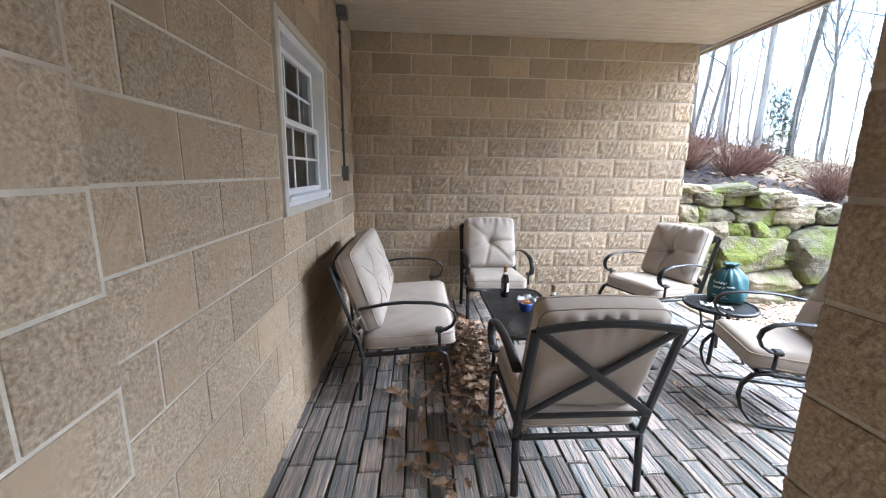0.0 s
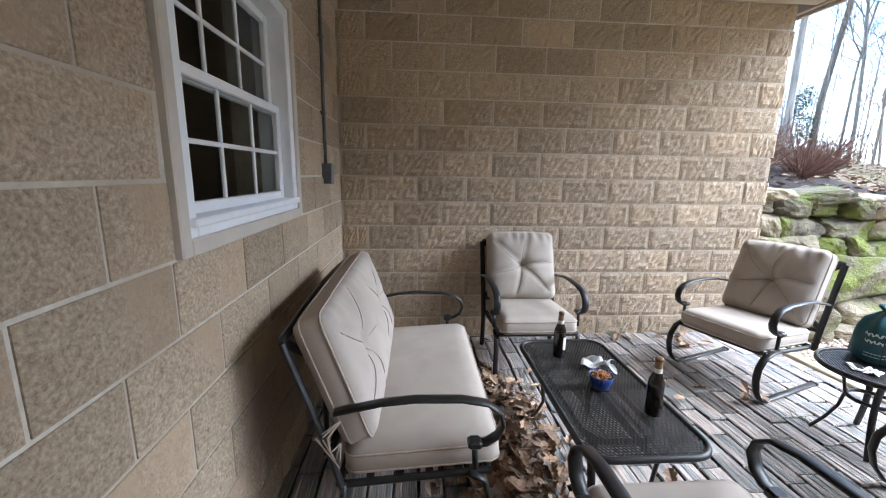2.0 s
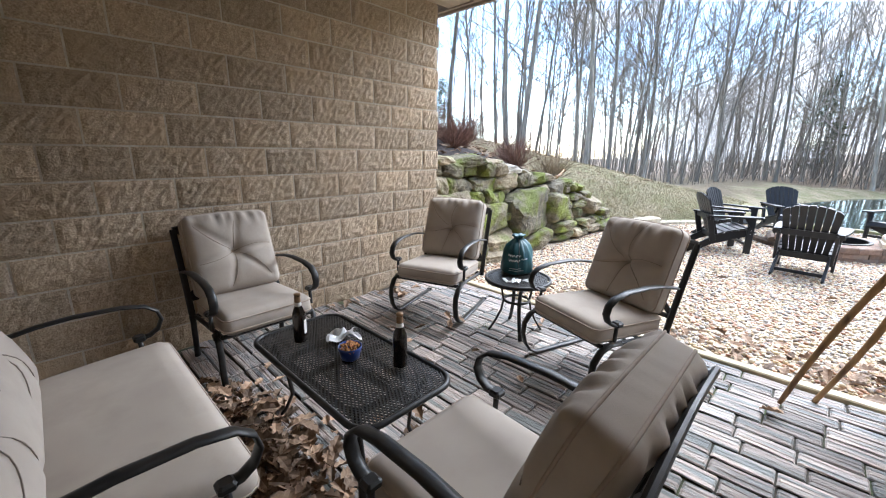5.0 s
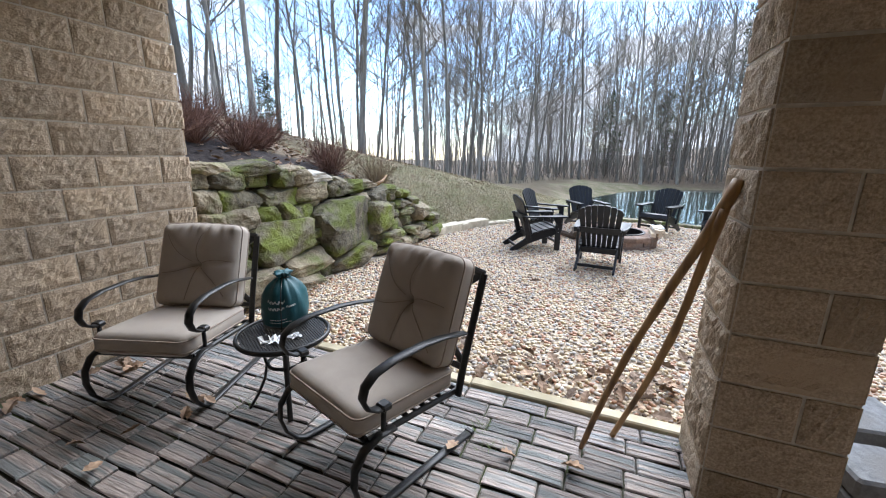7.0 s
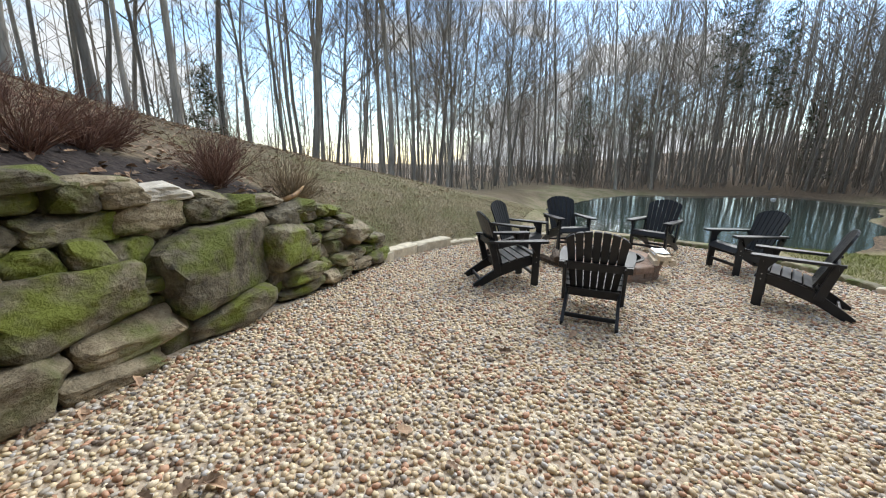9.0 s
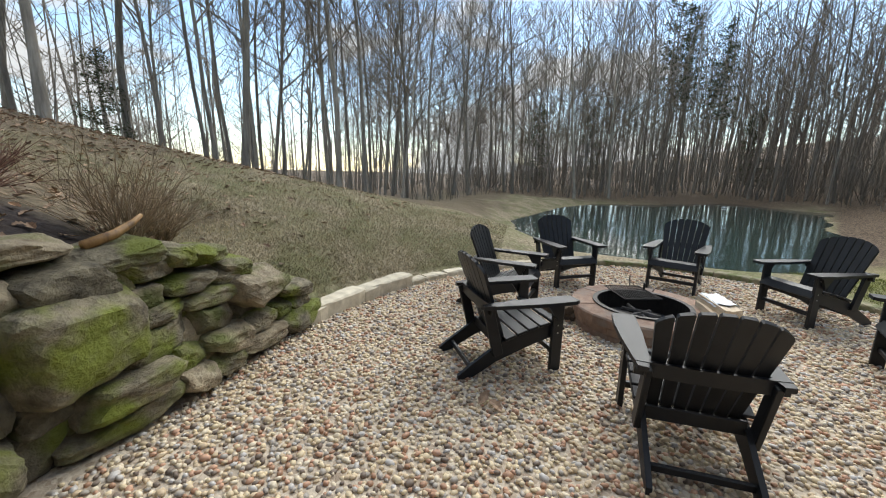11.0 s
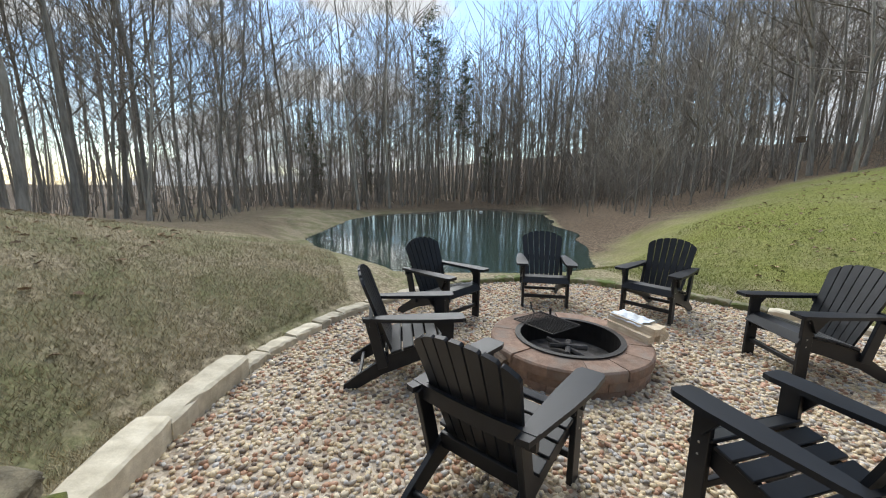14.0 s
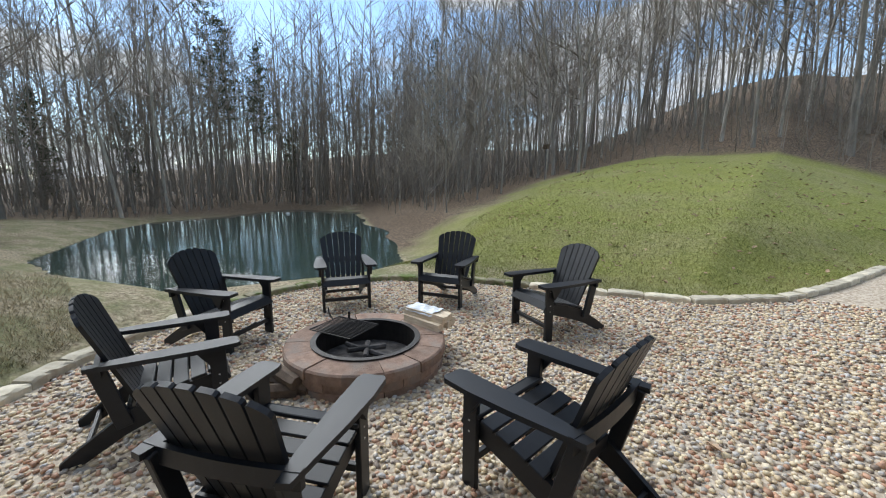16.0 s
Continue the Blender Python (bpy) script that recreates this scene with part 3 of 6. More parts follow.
room.box(xf - 2.6, 0.9, 0.0, xf - 0.31, 0.95, 2.6).box(xf - 2.6, 4.25, 0.0, xf - 0.31, 4.3, 2.6).box(xf - 2.65, 0.9, 0.0, xf - 2.6, 4.3, 2.6)
room.box(xf - 2.65, 0.9, -0.05, xf - 0.31, 4.3, 0.0).box(xf - 2.65, 0.9, 2.6, xf - 0.31, 4.3, 2.65)
structure(part("wall_room", room, M_ROOM), "dim room behind the window", "wall")

# conduit, switch box and the fixture at its head
con = thing("conduit", pose(WALL_X, 3.63, 0), "grey metal conduit with an outlet box on the wall", "conduit")
part("pipe", Shape().tube([(0.022, 0, 1.44), (0.022, 0, 2.0), (0.022, -0.002, 2.66)], 0.011, 8), M_GREYMETAL, con, smooth=True)
part("outlet_box", Shape().chamfer_box(0.0, -0.035, 1.31, 0.055, 0.04, 1.44, 0.006).chamfer_box(0.055, -0.038, 1.307, 0.064, 0.043, 1.443, 0.004), M_GREYMETAL, con)
for zc in (1.75, 2.2, 2.55):
    part("clamp", Shape().chamfer_box(0.0, -0.02, zc - 0.012, 0.036, 0.02, zc + 0.012, 0.003), M_GREYMETAL, con)
part("head_box", Shape().chamfer_box(0.0, -0.05, 2.655, 0.09, 0.05, 2.74, 0.006), M_GREYMETAL, con)


# ---- trees ----
def grow_tree(rng, tall, girth, lean=0.03, low=0.35, n_branch=20, n_twig=4, n_fine=2):
    trunk, crown = Shape(), Shape()
    pts, rad = [], []
    x = y = 0.0
    dx, dy = rng.uniform(-lean, lean), rng.uniform(-lean, lean)
    seg = 11
    for i in range(seg + 1):
        t = i / seg
        pts.append(Vector((x, y, -0.4 + t * (tall + 0.4))))
        rad.append(0.78 * girth * (1.0 - 0.88 * t) * (1.4 if i == 0 else 1.0))
        dx = dx * 0.86 + rng.uniform(-0.075, 0.075)
        dy = dy * 0.86 + rng.uniform(-0.075, 0.075)
        x += dx * tall / seg
        y += dy * tall / seg
    trunk.tube(pts, rad, 7, caps=False)

    def limb(start, d, length, r, sides, segs, curl, rise):
        p, out = start.copy(), [start.copy()]
        d = d.normalized()
        for _ in range(segs):
            d = (d + Vector((rng.uniform(-curl, curl), rng.uniform(-curl, curl), rng.uniform(-curl, curl) + rise))).normalized()
            p = p + d * (length / segs)
            out.append(p.copy())
        crown.tube(out, [r * (1 - 0.8 * k / segs) for k in range(segs + 1)], sides, caps=False)
        return out

    for b in range(n_branch):
        t = low + (0.97 - low) * ((b + rng.random()) / n_branch)
        k = min(int(t * seg), seg - 1)
        s = pts[k].lerp(pts[k + 1], t * seg - k)
        a = rng.uniform(0, 6.283)
        up = rng.uniform(0.35, 1.2) if t < 0.5 else rng.uniform(0.8, 2.4)
        d = Vector((math.cos(a), math.sin(a), up))
        ln = tall * rng.uniform(0.14, 0.31) * (1.25 - 0.7 * t)
        r = max(0.014, girth * (1.0 - 0.86 * t) * rng.uniform(0.26, 0.46))
        far_kind = n_fine == 0
        segs = 3 if far_kind else 4
        path = limb(s, d, ln * (1.15 if far_kind else 1.1), r, segs, segs, 0.26, 0.09)
        for _ in range(n_twig):
            q = rng.uniform(0.15, 1.0) * (segs - 0.001)
            s2 = path[int(q)].lerp(path[int(q) + 1], q % 1)
            d2 = (path[int(q) + 1] - path[int(q)]).normalized() + Vector((rng.uniform(-0.8, 0.8), rng.uniform(-0.8, 0.8), rng.uniform(-0.2, 0.9)))
            p2 = limb(s2, d2, ln * rng.uniform(0.3, 0.6), r * 0.42 + 0.006, 3, segs - 1, 0.3, 0.06)
            for _ in range(n_fine):
                q2 = rng.uniform(0.2, 1.0) * (segs - 1.001)
                s3 = p2[int(q2)].lerp(p2[int(q2) + 1], q2 % 1)
                d3 = (p2[int(q2) + 1] - p2[int(q2)]).normalized() + Vector((rng.uniform(-0.9, 0.9), rng.uniform(-0.9, 0.9), rng.uniform(-0.3, 0.8)))
                limb(s3, d3, ln * rng.uniform(0.22, 0.45), 0.010, 3, 2, 0.35, 0.05)
            for _ in range(1 if far_kind else 2):
                q2 = rng.uniform(0.25, 1.0) * (segs - 1.001)
                s3 = p2[int(q2)].lerp(p2[int(q2) + 1], q2 % 1)
                d3 = (p2[int(q2) + 1] - p2[int(q2)]).normalized() + Vector((rng.uniform(-0.9, 0.9), rng.uniform(-0.9, 0.9), rng.uniform(-0.3, 0.8)))
                e3 = s3 + d3.normalized() * ln * rng.uniform(0.15, 0.4)
                crown.tube([s3, e3], [0.008, 0.004], 3, caps=False)
    return trunk, crown


rng = random.Random(11)
PROTO = []
for tall, girth, low, nb in ((19, 0.125, 0.30, 22), (22, 0.17, 0.34, 23), (16, 0.08, 0.25, 20), (18, 0.095, 0.22, 22), (13, 0.055, 0.18, 17), (21, 0.115, 0.38, 21), (8, 0.04, 0.12, 14)):
    tr, cr = grow_tree(rng, tall, girth, 0.05, low, nb + 5, 4, 2)
    PROTO.append((tr.mesh("trunk", M_BARK, True), cr.mesh("crown", M_TWIG)))
for k, (tall, girth, low, nb) in enumerate(((19, 0.13, 0.25, 22), (21, 0.15, 0.30, 22), (16, 0.085, 0.2, 20), (18, 0.10, 0.2, 22))):
    tr, cr = grow_tree(rng, tall, girth, 0.04, low, nb + 3, 7, 0)
    PROTO.append((tr.mesh("trunk", M_BARK, True), cr.mesh("crown", M_TWIG)))
FAR_KINDS = (7, 8, 9, 10)


def tree(k, x, y, s, turn, lean_x=0.0, lean_y=0.0):
    label = ("tall bare grey-barked tree in winter", "bare young tree with thin branches")[k in (4, 6)]
    ob = thing("tree", pose(x, y, float(height(x, y)) - 0.05, lean_x, lean_y, turn) @ Matrix.Scale(s, 4), label, "tree", "bare trees round the pond")
    for nm, me in zip(("trunk", "crown"), PROTO[k]):
        p = new(nm, me)
        p.parent = ob
    return ob


placed = []


def plant(count, x0, x1, y0, y1, kinds, gap, ok=lambda x, y: True, s0=0.55, s1=1.15):
    n_done = tries = 0
    while n_done < count and tries < count * 30:
        tries += 1
        x, y = rng.uniform(x0, x1), rng.uniform(y0, y1)
        if not ok(x, y) or any((x - a) ** 2 + (y - b) ** 2 < gap * gap for a, b in placed):
            continue
        placed.append((x, y))
        tree(rng.choice(kinds), x, y, rng.uniform(s0, s1), rng.uniform(0, 360), rng.uniform(-1.8, 1.8), rng.uniform(-1.8, 1.8))
        n_done += 1


def off_pond(x, y):
    return not bool(inside(POND, x, y)) and float(distance(POND, x, y)) > 2.0


def north_edge(x):
    return 12.6 - 0.20 * max(0, x - 9) - 0.22 * max(0, x - 16)


plant(62, -2, 26, 8, 21, (0, 1, 2, 3, 5, 0, 4), 1.15, lambda x, y: y > north_edge(x) and y < north_edge(x) + 9)
plant(32, 20, 42, 5.5, 16, FAR_KINDS, 1.1, off_pond)
plant(72, 34.5, 54, -24, 9, FAR_KINDS, 1.3, off_pond)
plant(80, 14, 42, -38, -14, FAR_KINDS, 1.1, lambda x, y: off_pond(x, y) and y < -10 - 0.32 * (x - 10) - 4)
plant(52, -8, 18, -40, -19.8, FAR_KINDS, 1.3)
plant(24, 14, 34, -18, -9, (4, 6, 6), 0.8, lambda x, y: off_pond(x, y) and y < -8.5 - 0.42 * (x - 14) and y > -13 - 0.42 * (x - 14) and x > 17, 0.6, 1.0)


# evergreens on the far bank
def grow_pine(tall, girth, low=0.3, width=0.2):
    trunk, crown = Shape(), Shape()
    trunk.tube([(0, 0, -0.4), (0.1, 0.05, tall * 0.5), (0, 0, tall)], [girth, girth * 0.6, 0.02], 6, caps=False)
    for w in range(24):
        t = low + (1 - low) * w / 24
        for _ in range(5):
            a = rng.uniform(0, 6.283)
            ln = tall * width * (1.15 - t) * rng.uniform(0.6, 1.15) + 0.3
            z = tall * t
            tip = Vector((math.cos(a) * ln, math.sin(a) * ln, z + rng.uniform(-0.3, 0.7)))
            crown.tube([(0, 0, z), tip], [0.025, 0.008], 3, caps=False)
            for _ in range(17):
                q = Vector((0, 0, z)).lerp(tip, rng.uniform(0.35, 1.08)) + Vector((rng.gauss(0, 0.26), rng.gauss(0, 0.26), rng.gauss(0.06, 0.12)))
                u = Vector((rng.gauss(0, 1), rng.gauss(0, 1), rng.gauss(0, 0.6))).normalized() * 0.20
                v = Vector((rng.gauss(0, 1), rng.gauss(0, 1), rng.gauss(0, 0.6))).normalized() * 0.045
                crown.add([q - u, q + v, q + u, q - v], [(0, 1, 2, 3)])
    return trunk.mesh("trunk", M_BARK, True), crown.mesh("crown", M_PINE)


PINES = [grow_pine(19, 0.16, 0.45, 0.13), grow_pine(9, 0.1, 0.12, 0.2)]
for k, x, y, s in ((0, 44, -9.5, 0.95), (0, 46, -11.5, 0.85), (0, 43, -13.0, 0.75), (1, 46, 1.5, 0.9), (1, 45, -17, 0.8), (0, 34, -27, 0.8),
                   (1, 15.5, 16.5, 0.45), (0, 8, -33, 0.8), (1, 49, -4, 0.9)):
    ob = thing("pine_tree", pose(x, y, float(height(x, y)) - 0.05, 0, 0, rng.uniform(0, 360)) @ Matrix.Scale(s, 4), "dark green pine among bare trees", "tree", "pines")
    for nm, me in zip(("trunk", "crown"), PINES[k]):
        p = new(nm, me)
        p.parent = ob

# far woods, past counting
far = Shape()
for _ in range(600):
    for _ in range(40):
        a, d = rng.uniform(-0.7, 3.5), rng.uniform(30, 90)
        x, y = 8 + d * math.sin(a), d * math.cos(a)
        if x > -25 and off_pond(x, y) and (y > 24 or x > 50 or y < -30 or (x > 30 and y > 14)):
            break
    else:
        continue
    z = float(height(x, y))
    tall, r = rng.uniform(10, 21), rng.uniform(0.05, 0.12)
    lx, ly = rng.uniform(-0.8, 0.8), rng.uniform(-0.8, 0.8)
    far.tube([(x, y, z - 0.5), (x + lx * 0.4 + rng.gauss(0, 0.35), y + ly * 0.6 + rng.gauss(0, 0.35), z + tall * rng.uniform(0.35, 0.6)), (x + lx, y + ly, z + tall)], [r, r * 0.7, 0.02], 4, caps=False)
    for _ in range(15):
        t = rng.uniform(0.22, 0.98)
        s = Vector((x + lx * t, y + ly * t, z + tall * t))
        an = rng.uniform(0, 6.283)
        ln = tall * rng.uniform(0.07, 0.2) * (1.3 - 0.7 * t)
        e = s + Vector((math.cos(an) * ln, math.sin(an) * ln, ln * rng.uniform(0.5, 1.4)))
        mid = s.lerp(e, 0.5) + Vector((rng.gauss(0, 0.2), rng.gauss(0, 0.2), rng.gauss(0, 0.15)))
        far.tube([s, mid, e], [0.035, 0.022, 0.008], 3, caps=False)
        for _ in range(2):
            s2 = mid.lerp(e, rng.random())
            far.tube([s2, s2 + Vector((rng.gauss(0, 0.7), rng.gauss(0, 0.7), rng.uniform(0.1, 1.3)))], [0.022, 0.009], 3, caps=False)
# slender stems crowding the shaded hill beyond the pond
for n_stem in range(520):
    x, y = rng.uniform(16, 80), rng.uniform(-75, -24)
    if n_stem > 150:
        x, y = 37 + abs(rng.gauss(0, 20)), rng.gauss(-21, 14)
    if (n_stem <= 150 and y > -16 - 0.42 * (x - 14)) or not off_pond(x, y):
        continue
    z = float(height(x, y))
    tall, r = rng.uniform(11, 20), rng.uniform(0.05, 0.10)
    lx, ly = rng.uniform(-0.9, 0.9), rng.uniform(-0.9, 0.9)
    far.tube([(x, y, z - 0.5), (x + lx * 0.4 + rng.gauss(0, 0.35), y + ly * 0.6 + rng.gauss(0, 0.35), z + tall * rng.uniform(0.35, 0.6)), (x + lx, y + ly, z + tall)], [r, r * 0.7, 0.02], 4, caps=False)
    for _ in range(12):
        t = rng.uniform(0.3, 0.98)
        s = Vector((x + lx * t, y + ly * t, z + tall * t))
        an, ln = rng.uniform(0, 6.283), tall * rng.uniform(0.07, 0.18)
        far.tube([s, s + Vector((math.cos(an) * ln, math.sin(an) * ln, ln * rng.uniform(0.5, 1.4)))], [0.035, 0.01], 3, caps=False)
tagged(part("far_woods", far, M_TWIG), "distant bare winter woods on the hills", "woods", kind="stuff")

# saplings and brush under the trees, past counting
brush = Shape()
for n_brush in range(3600):
    for _ in range(30):
        x, y = rng.uniform(-4, 75), rng.uniform(-62, 34)
        if n_brush > 2500:
            x, y = rng.uniform(18, 48), rng.uniform(-26, 9)
        hill = y < -14.5 - 0.30 * max(0, x - 14)
        bank = x > 18 and y < -9.0 - 0.50 * (x - 14)
        if off_pond(x, y) and (hill or bank or x > 34.5 or y > north_edge(x) + 1.0 or (x > 24 and y > 6)) and not (x < 17 and -19.5 < y < 0):
            break
    else:
        continue
    z = float(height(x, y))
    tall = rng.uniform(1.5, 7.0)
    p = Vector((x, y, z - 0.1))
    q = p + Vector((rng.gauss(0, 0.3), rng.gauss(0, 0.3), tall))
    brush.tube([p, p.lerp(q, 0.5) + Vector((rng.gauss(0, 0.09 * tall), rng.gauss(0, 0.09 * tall), 0)), q], [0.008 + 0.0025 * tall, 0.008, 0.004], 3, caps=False)
    for _ in range(8):
        s = p.lerp(q, rng.uniform(0.15, 0.95))
        ln = tall * rng.uniform(0.15, 0.35)
        a = rng.uniform(0, 6.283)
        brush.tube([s, s + Vector((math.cos(a) * ln * 0.7, math.sin(a) * ln * 0.7, ln * rng.uniform(0.3, 1.0)))], [0.009, 0.004], 3, caps=False)
for _ in range(500):
    x, y = rng.uniform(-6, 24), rng.uniform(-34, -18.6)
    p = Vector((x, y, float(height(x, y)) - 0.1))
    tall = rng.uniform(0.5, 3.0)
    q = p + Vector((rng.gauss(0, 0.3), rng.gauss(0, 0.3), tall))
    brush.tube([p, q], [0.014, 0.006], 3, caps=False)
    for _ in range(6):
        s = p.lerp(q, rng.uniform(0.1, 0.95))
        brush.tube([s, s + Vector((rng.gauss(0, 0.4), rng.gauss(0, 0.4), rng.uniform(0.1, 0.7)))], [0.008, 0.004], 3, caps=False)
tagged(part("brush", brush, M_TWIG), "bare grey-brown saplings and brush under the trees", "brush", kind="stuff")


# ---- furniture materials ----
M_FRAME = surface("bronze_powder_coat", (0.010, 0.010, 0.010), (0.022, 0.021, 0.020), 20, 0.36, 0.05, rough2=0.48, spec=0.4)
M_FABRIC = surface("taupe_fabric", (0.385, 0.335, 0.285), (0.46, 0.405, 0.345), 5, 0.9, 0.25, fine=420, c3=(0.36, 0.31, 0.265), c3_scale=2.5, dist=0.001, spec=0.2)
M_SEAM = surface("seam_thread", (0.21, 0.172, 0.142), (0.28, 0.235, 0.195), 20, 0.9, 0)
M_PIPING = surface("fabric_piping", (0.33, 0.27, 0.22), (0.42, 0.35, 0.29), 20, 0.9, 0, spec=0.2)
M_POLY = surface("black_poly_lumber", (0.006, 0.007, 0.009), (0.014, 0.016, 0.020), 9, 0.36, 0.12, fine=60, stretch=(1, 0.2, 1), rough2=0.50, dist=0.002, spec=0.4)
M_BOLT = surface("steel_bolt", (0.5, 0.5, 0.5), (0.65, 0.65, 0.65), 20, 0.35, 0, metal=0.9)
M_PITBLOCK = surface("fire_pit_block", (0.17, 0.105, 0.075), (0.33, 0.225, 0.165), 12, 0.9, 0.7, fine=40, vary=0.22, c3=(0.24, 0.19, 0.155), c3_scale=5)
M_STEEL = surface("blackened_steel", (0.012, 0.011, 0.011), (0.035, 0.030, 0.027), 10, 0.55, 0.15, metal=0.4)
M_ASH = surface("ash_and_char", (0.015, 0.014, 0.013), (0.13, 0.12, 0.115), 9, 0.95, 0.8, c3=(0.02, 0.018, 0.016), c3_scale=5)
M_SPLITWOOD = surface("split_firewood", (0.48, 0.37, 0.25), (0.70, 0.60, 0.45), 12, 0.8, 0.5, vary=0.12, stretch=(0.6, 4, 4), dist=0.004)
M_PAPERWRAP = surface("pale_wrapper", (0.62, 0.68, 0.74), (0.82, 0.85, 0.88), 9, 0.35, 0.4, c3=(0.50, 0.52, 0.52), c3_scale=5, dist=0.006)
M_BARKWOOD = surface("log_bark", (0.06, 0.042, 0.03), (0.16, 0.115, 0.08), 12, 0.9, 0.8, vary=0.15, dist=0.01)
M_STICK = surface("peeled_stick", (0.27, 0.145, 0.05), (0.42, 0.25, 0.10), 14, 0.55, 0.4, stretch=(3, 3, 0.6), c3=(0.15, 0.08, 0.035), c3_scale=7, dist=0.004)
M_TEAL = surface("teal_ripstop", (0.004, 0.055, 0.070), (0.010, 0.090, 0.105), 7, 0.5, 0.3, fine=30, dist=0.004)
M_PRINT = surface("white_print", (0.62, 0.66, 0.66), (0.72, 0.75, 0.75), 20, 0.7, 0)
M_BOTTLE = bpy.data.materials.new("brown_bottle_glass")
M_BOTTLE.use_nodes = True
bb = M_BOTTLE.node_tree.nodes["Principled BSDF"]
bb.inputs["Base Color"].default_value, bb.inputs["Roughness"].default_value = (0.010, 0.006, 0.004, 1), 0.08
M_LABEL = surface("bottle_label", (0.62, 0.60, 0.55), (0.72, 0.70, 0.64), 10, 0.6, 0)
M_NECK = surface("neck_foil", (0.16, 0.085, 0.04), (0.26, 0.15, 0.07), 30, 0.4, 0)
M_BLUE = surface("blue_plastic", (0.012, 0.035, 0.17), (0.018, 0.05, 0.22), 8, 0.35, 0)
M_NUTS = surface("snack_nuts", (0.24, 0.09, 0.03), (0.50, 0.25, 0.09), 40, 0.6, 0.2, island=0.4)
M_WRAP = surface("clear_wrapper", (0.66, 0.68, 0.70), (0.82, 0.83, 0.84), 14, 0.3, 0.3)
M_PAPER = surface("folded_paper", (0.60, 0.60, 0.58), (0.74, 0.74, 0.72), 10, 0.7, 0.05)
M_CONCRETE = surface("grey_concrete_block", (0.11, 0.112, 0.115), (0.22, 0.225, 0.23), 30, 0.9, 0.6, fine=60, c3=(0.15, 0.145, 0.14), c3_scale=5, dist=0.006)
M_LEAF = surface("dry_oak_leaf", (0.15, 0.088, 0.052), (0.46, 0.32, 0.21), 14, 0.8, 0.2, island=0.5)
M_MOSSWEED = surface("weed_leaves", (0.06, 0.10, 0.02), (0.13, 0.18, 0.04), 10, 0.8, 0, island=0.3)


# ---- cushions ----
def seg_dist(px, py, a, b):
    dx, dy = b[0] - a[0], b[1] - a[1]
    t = max(0.0, min(1.0, ((px - a[0]) * dx + (py - a[1]) * dy) / (dx * dx + dy * dy)))
    return math.hypot(px - a[0] - t * dx, py - a[1] - t * dy)


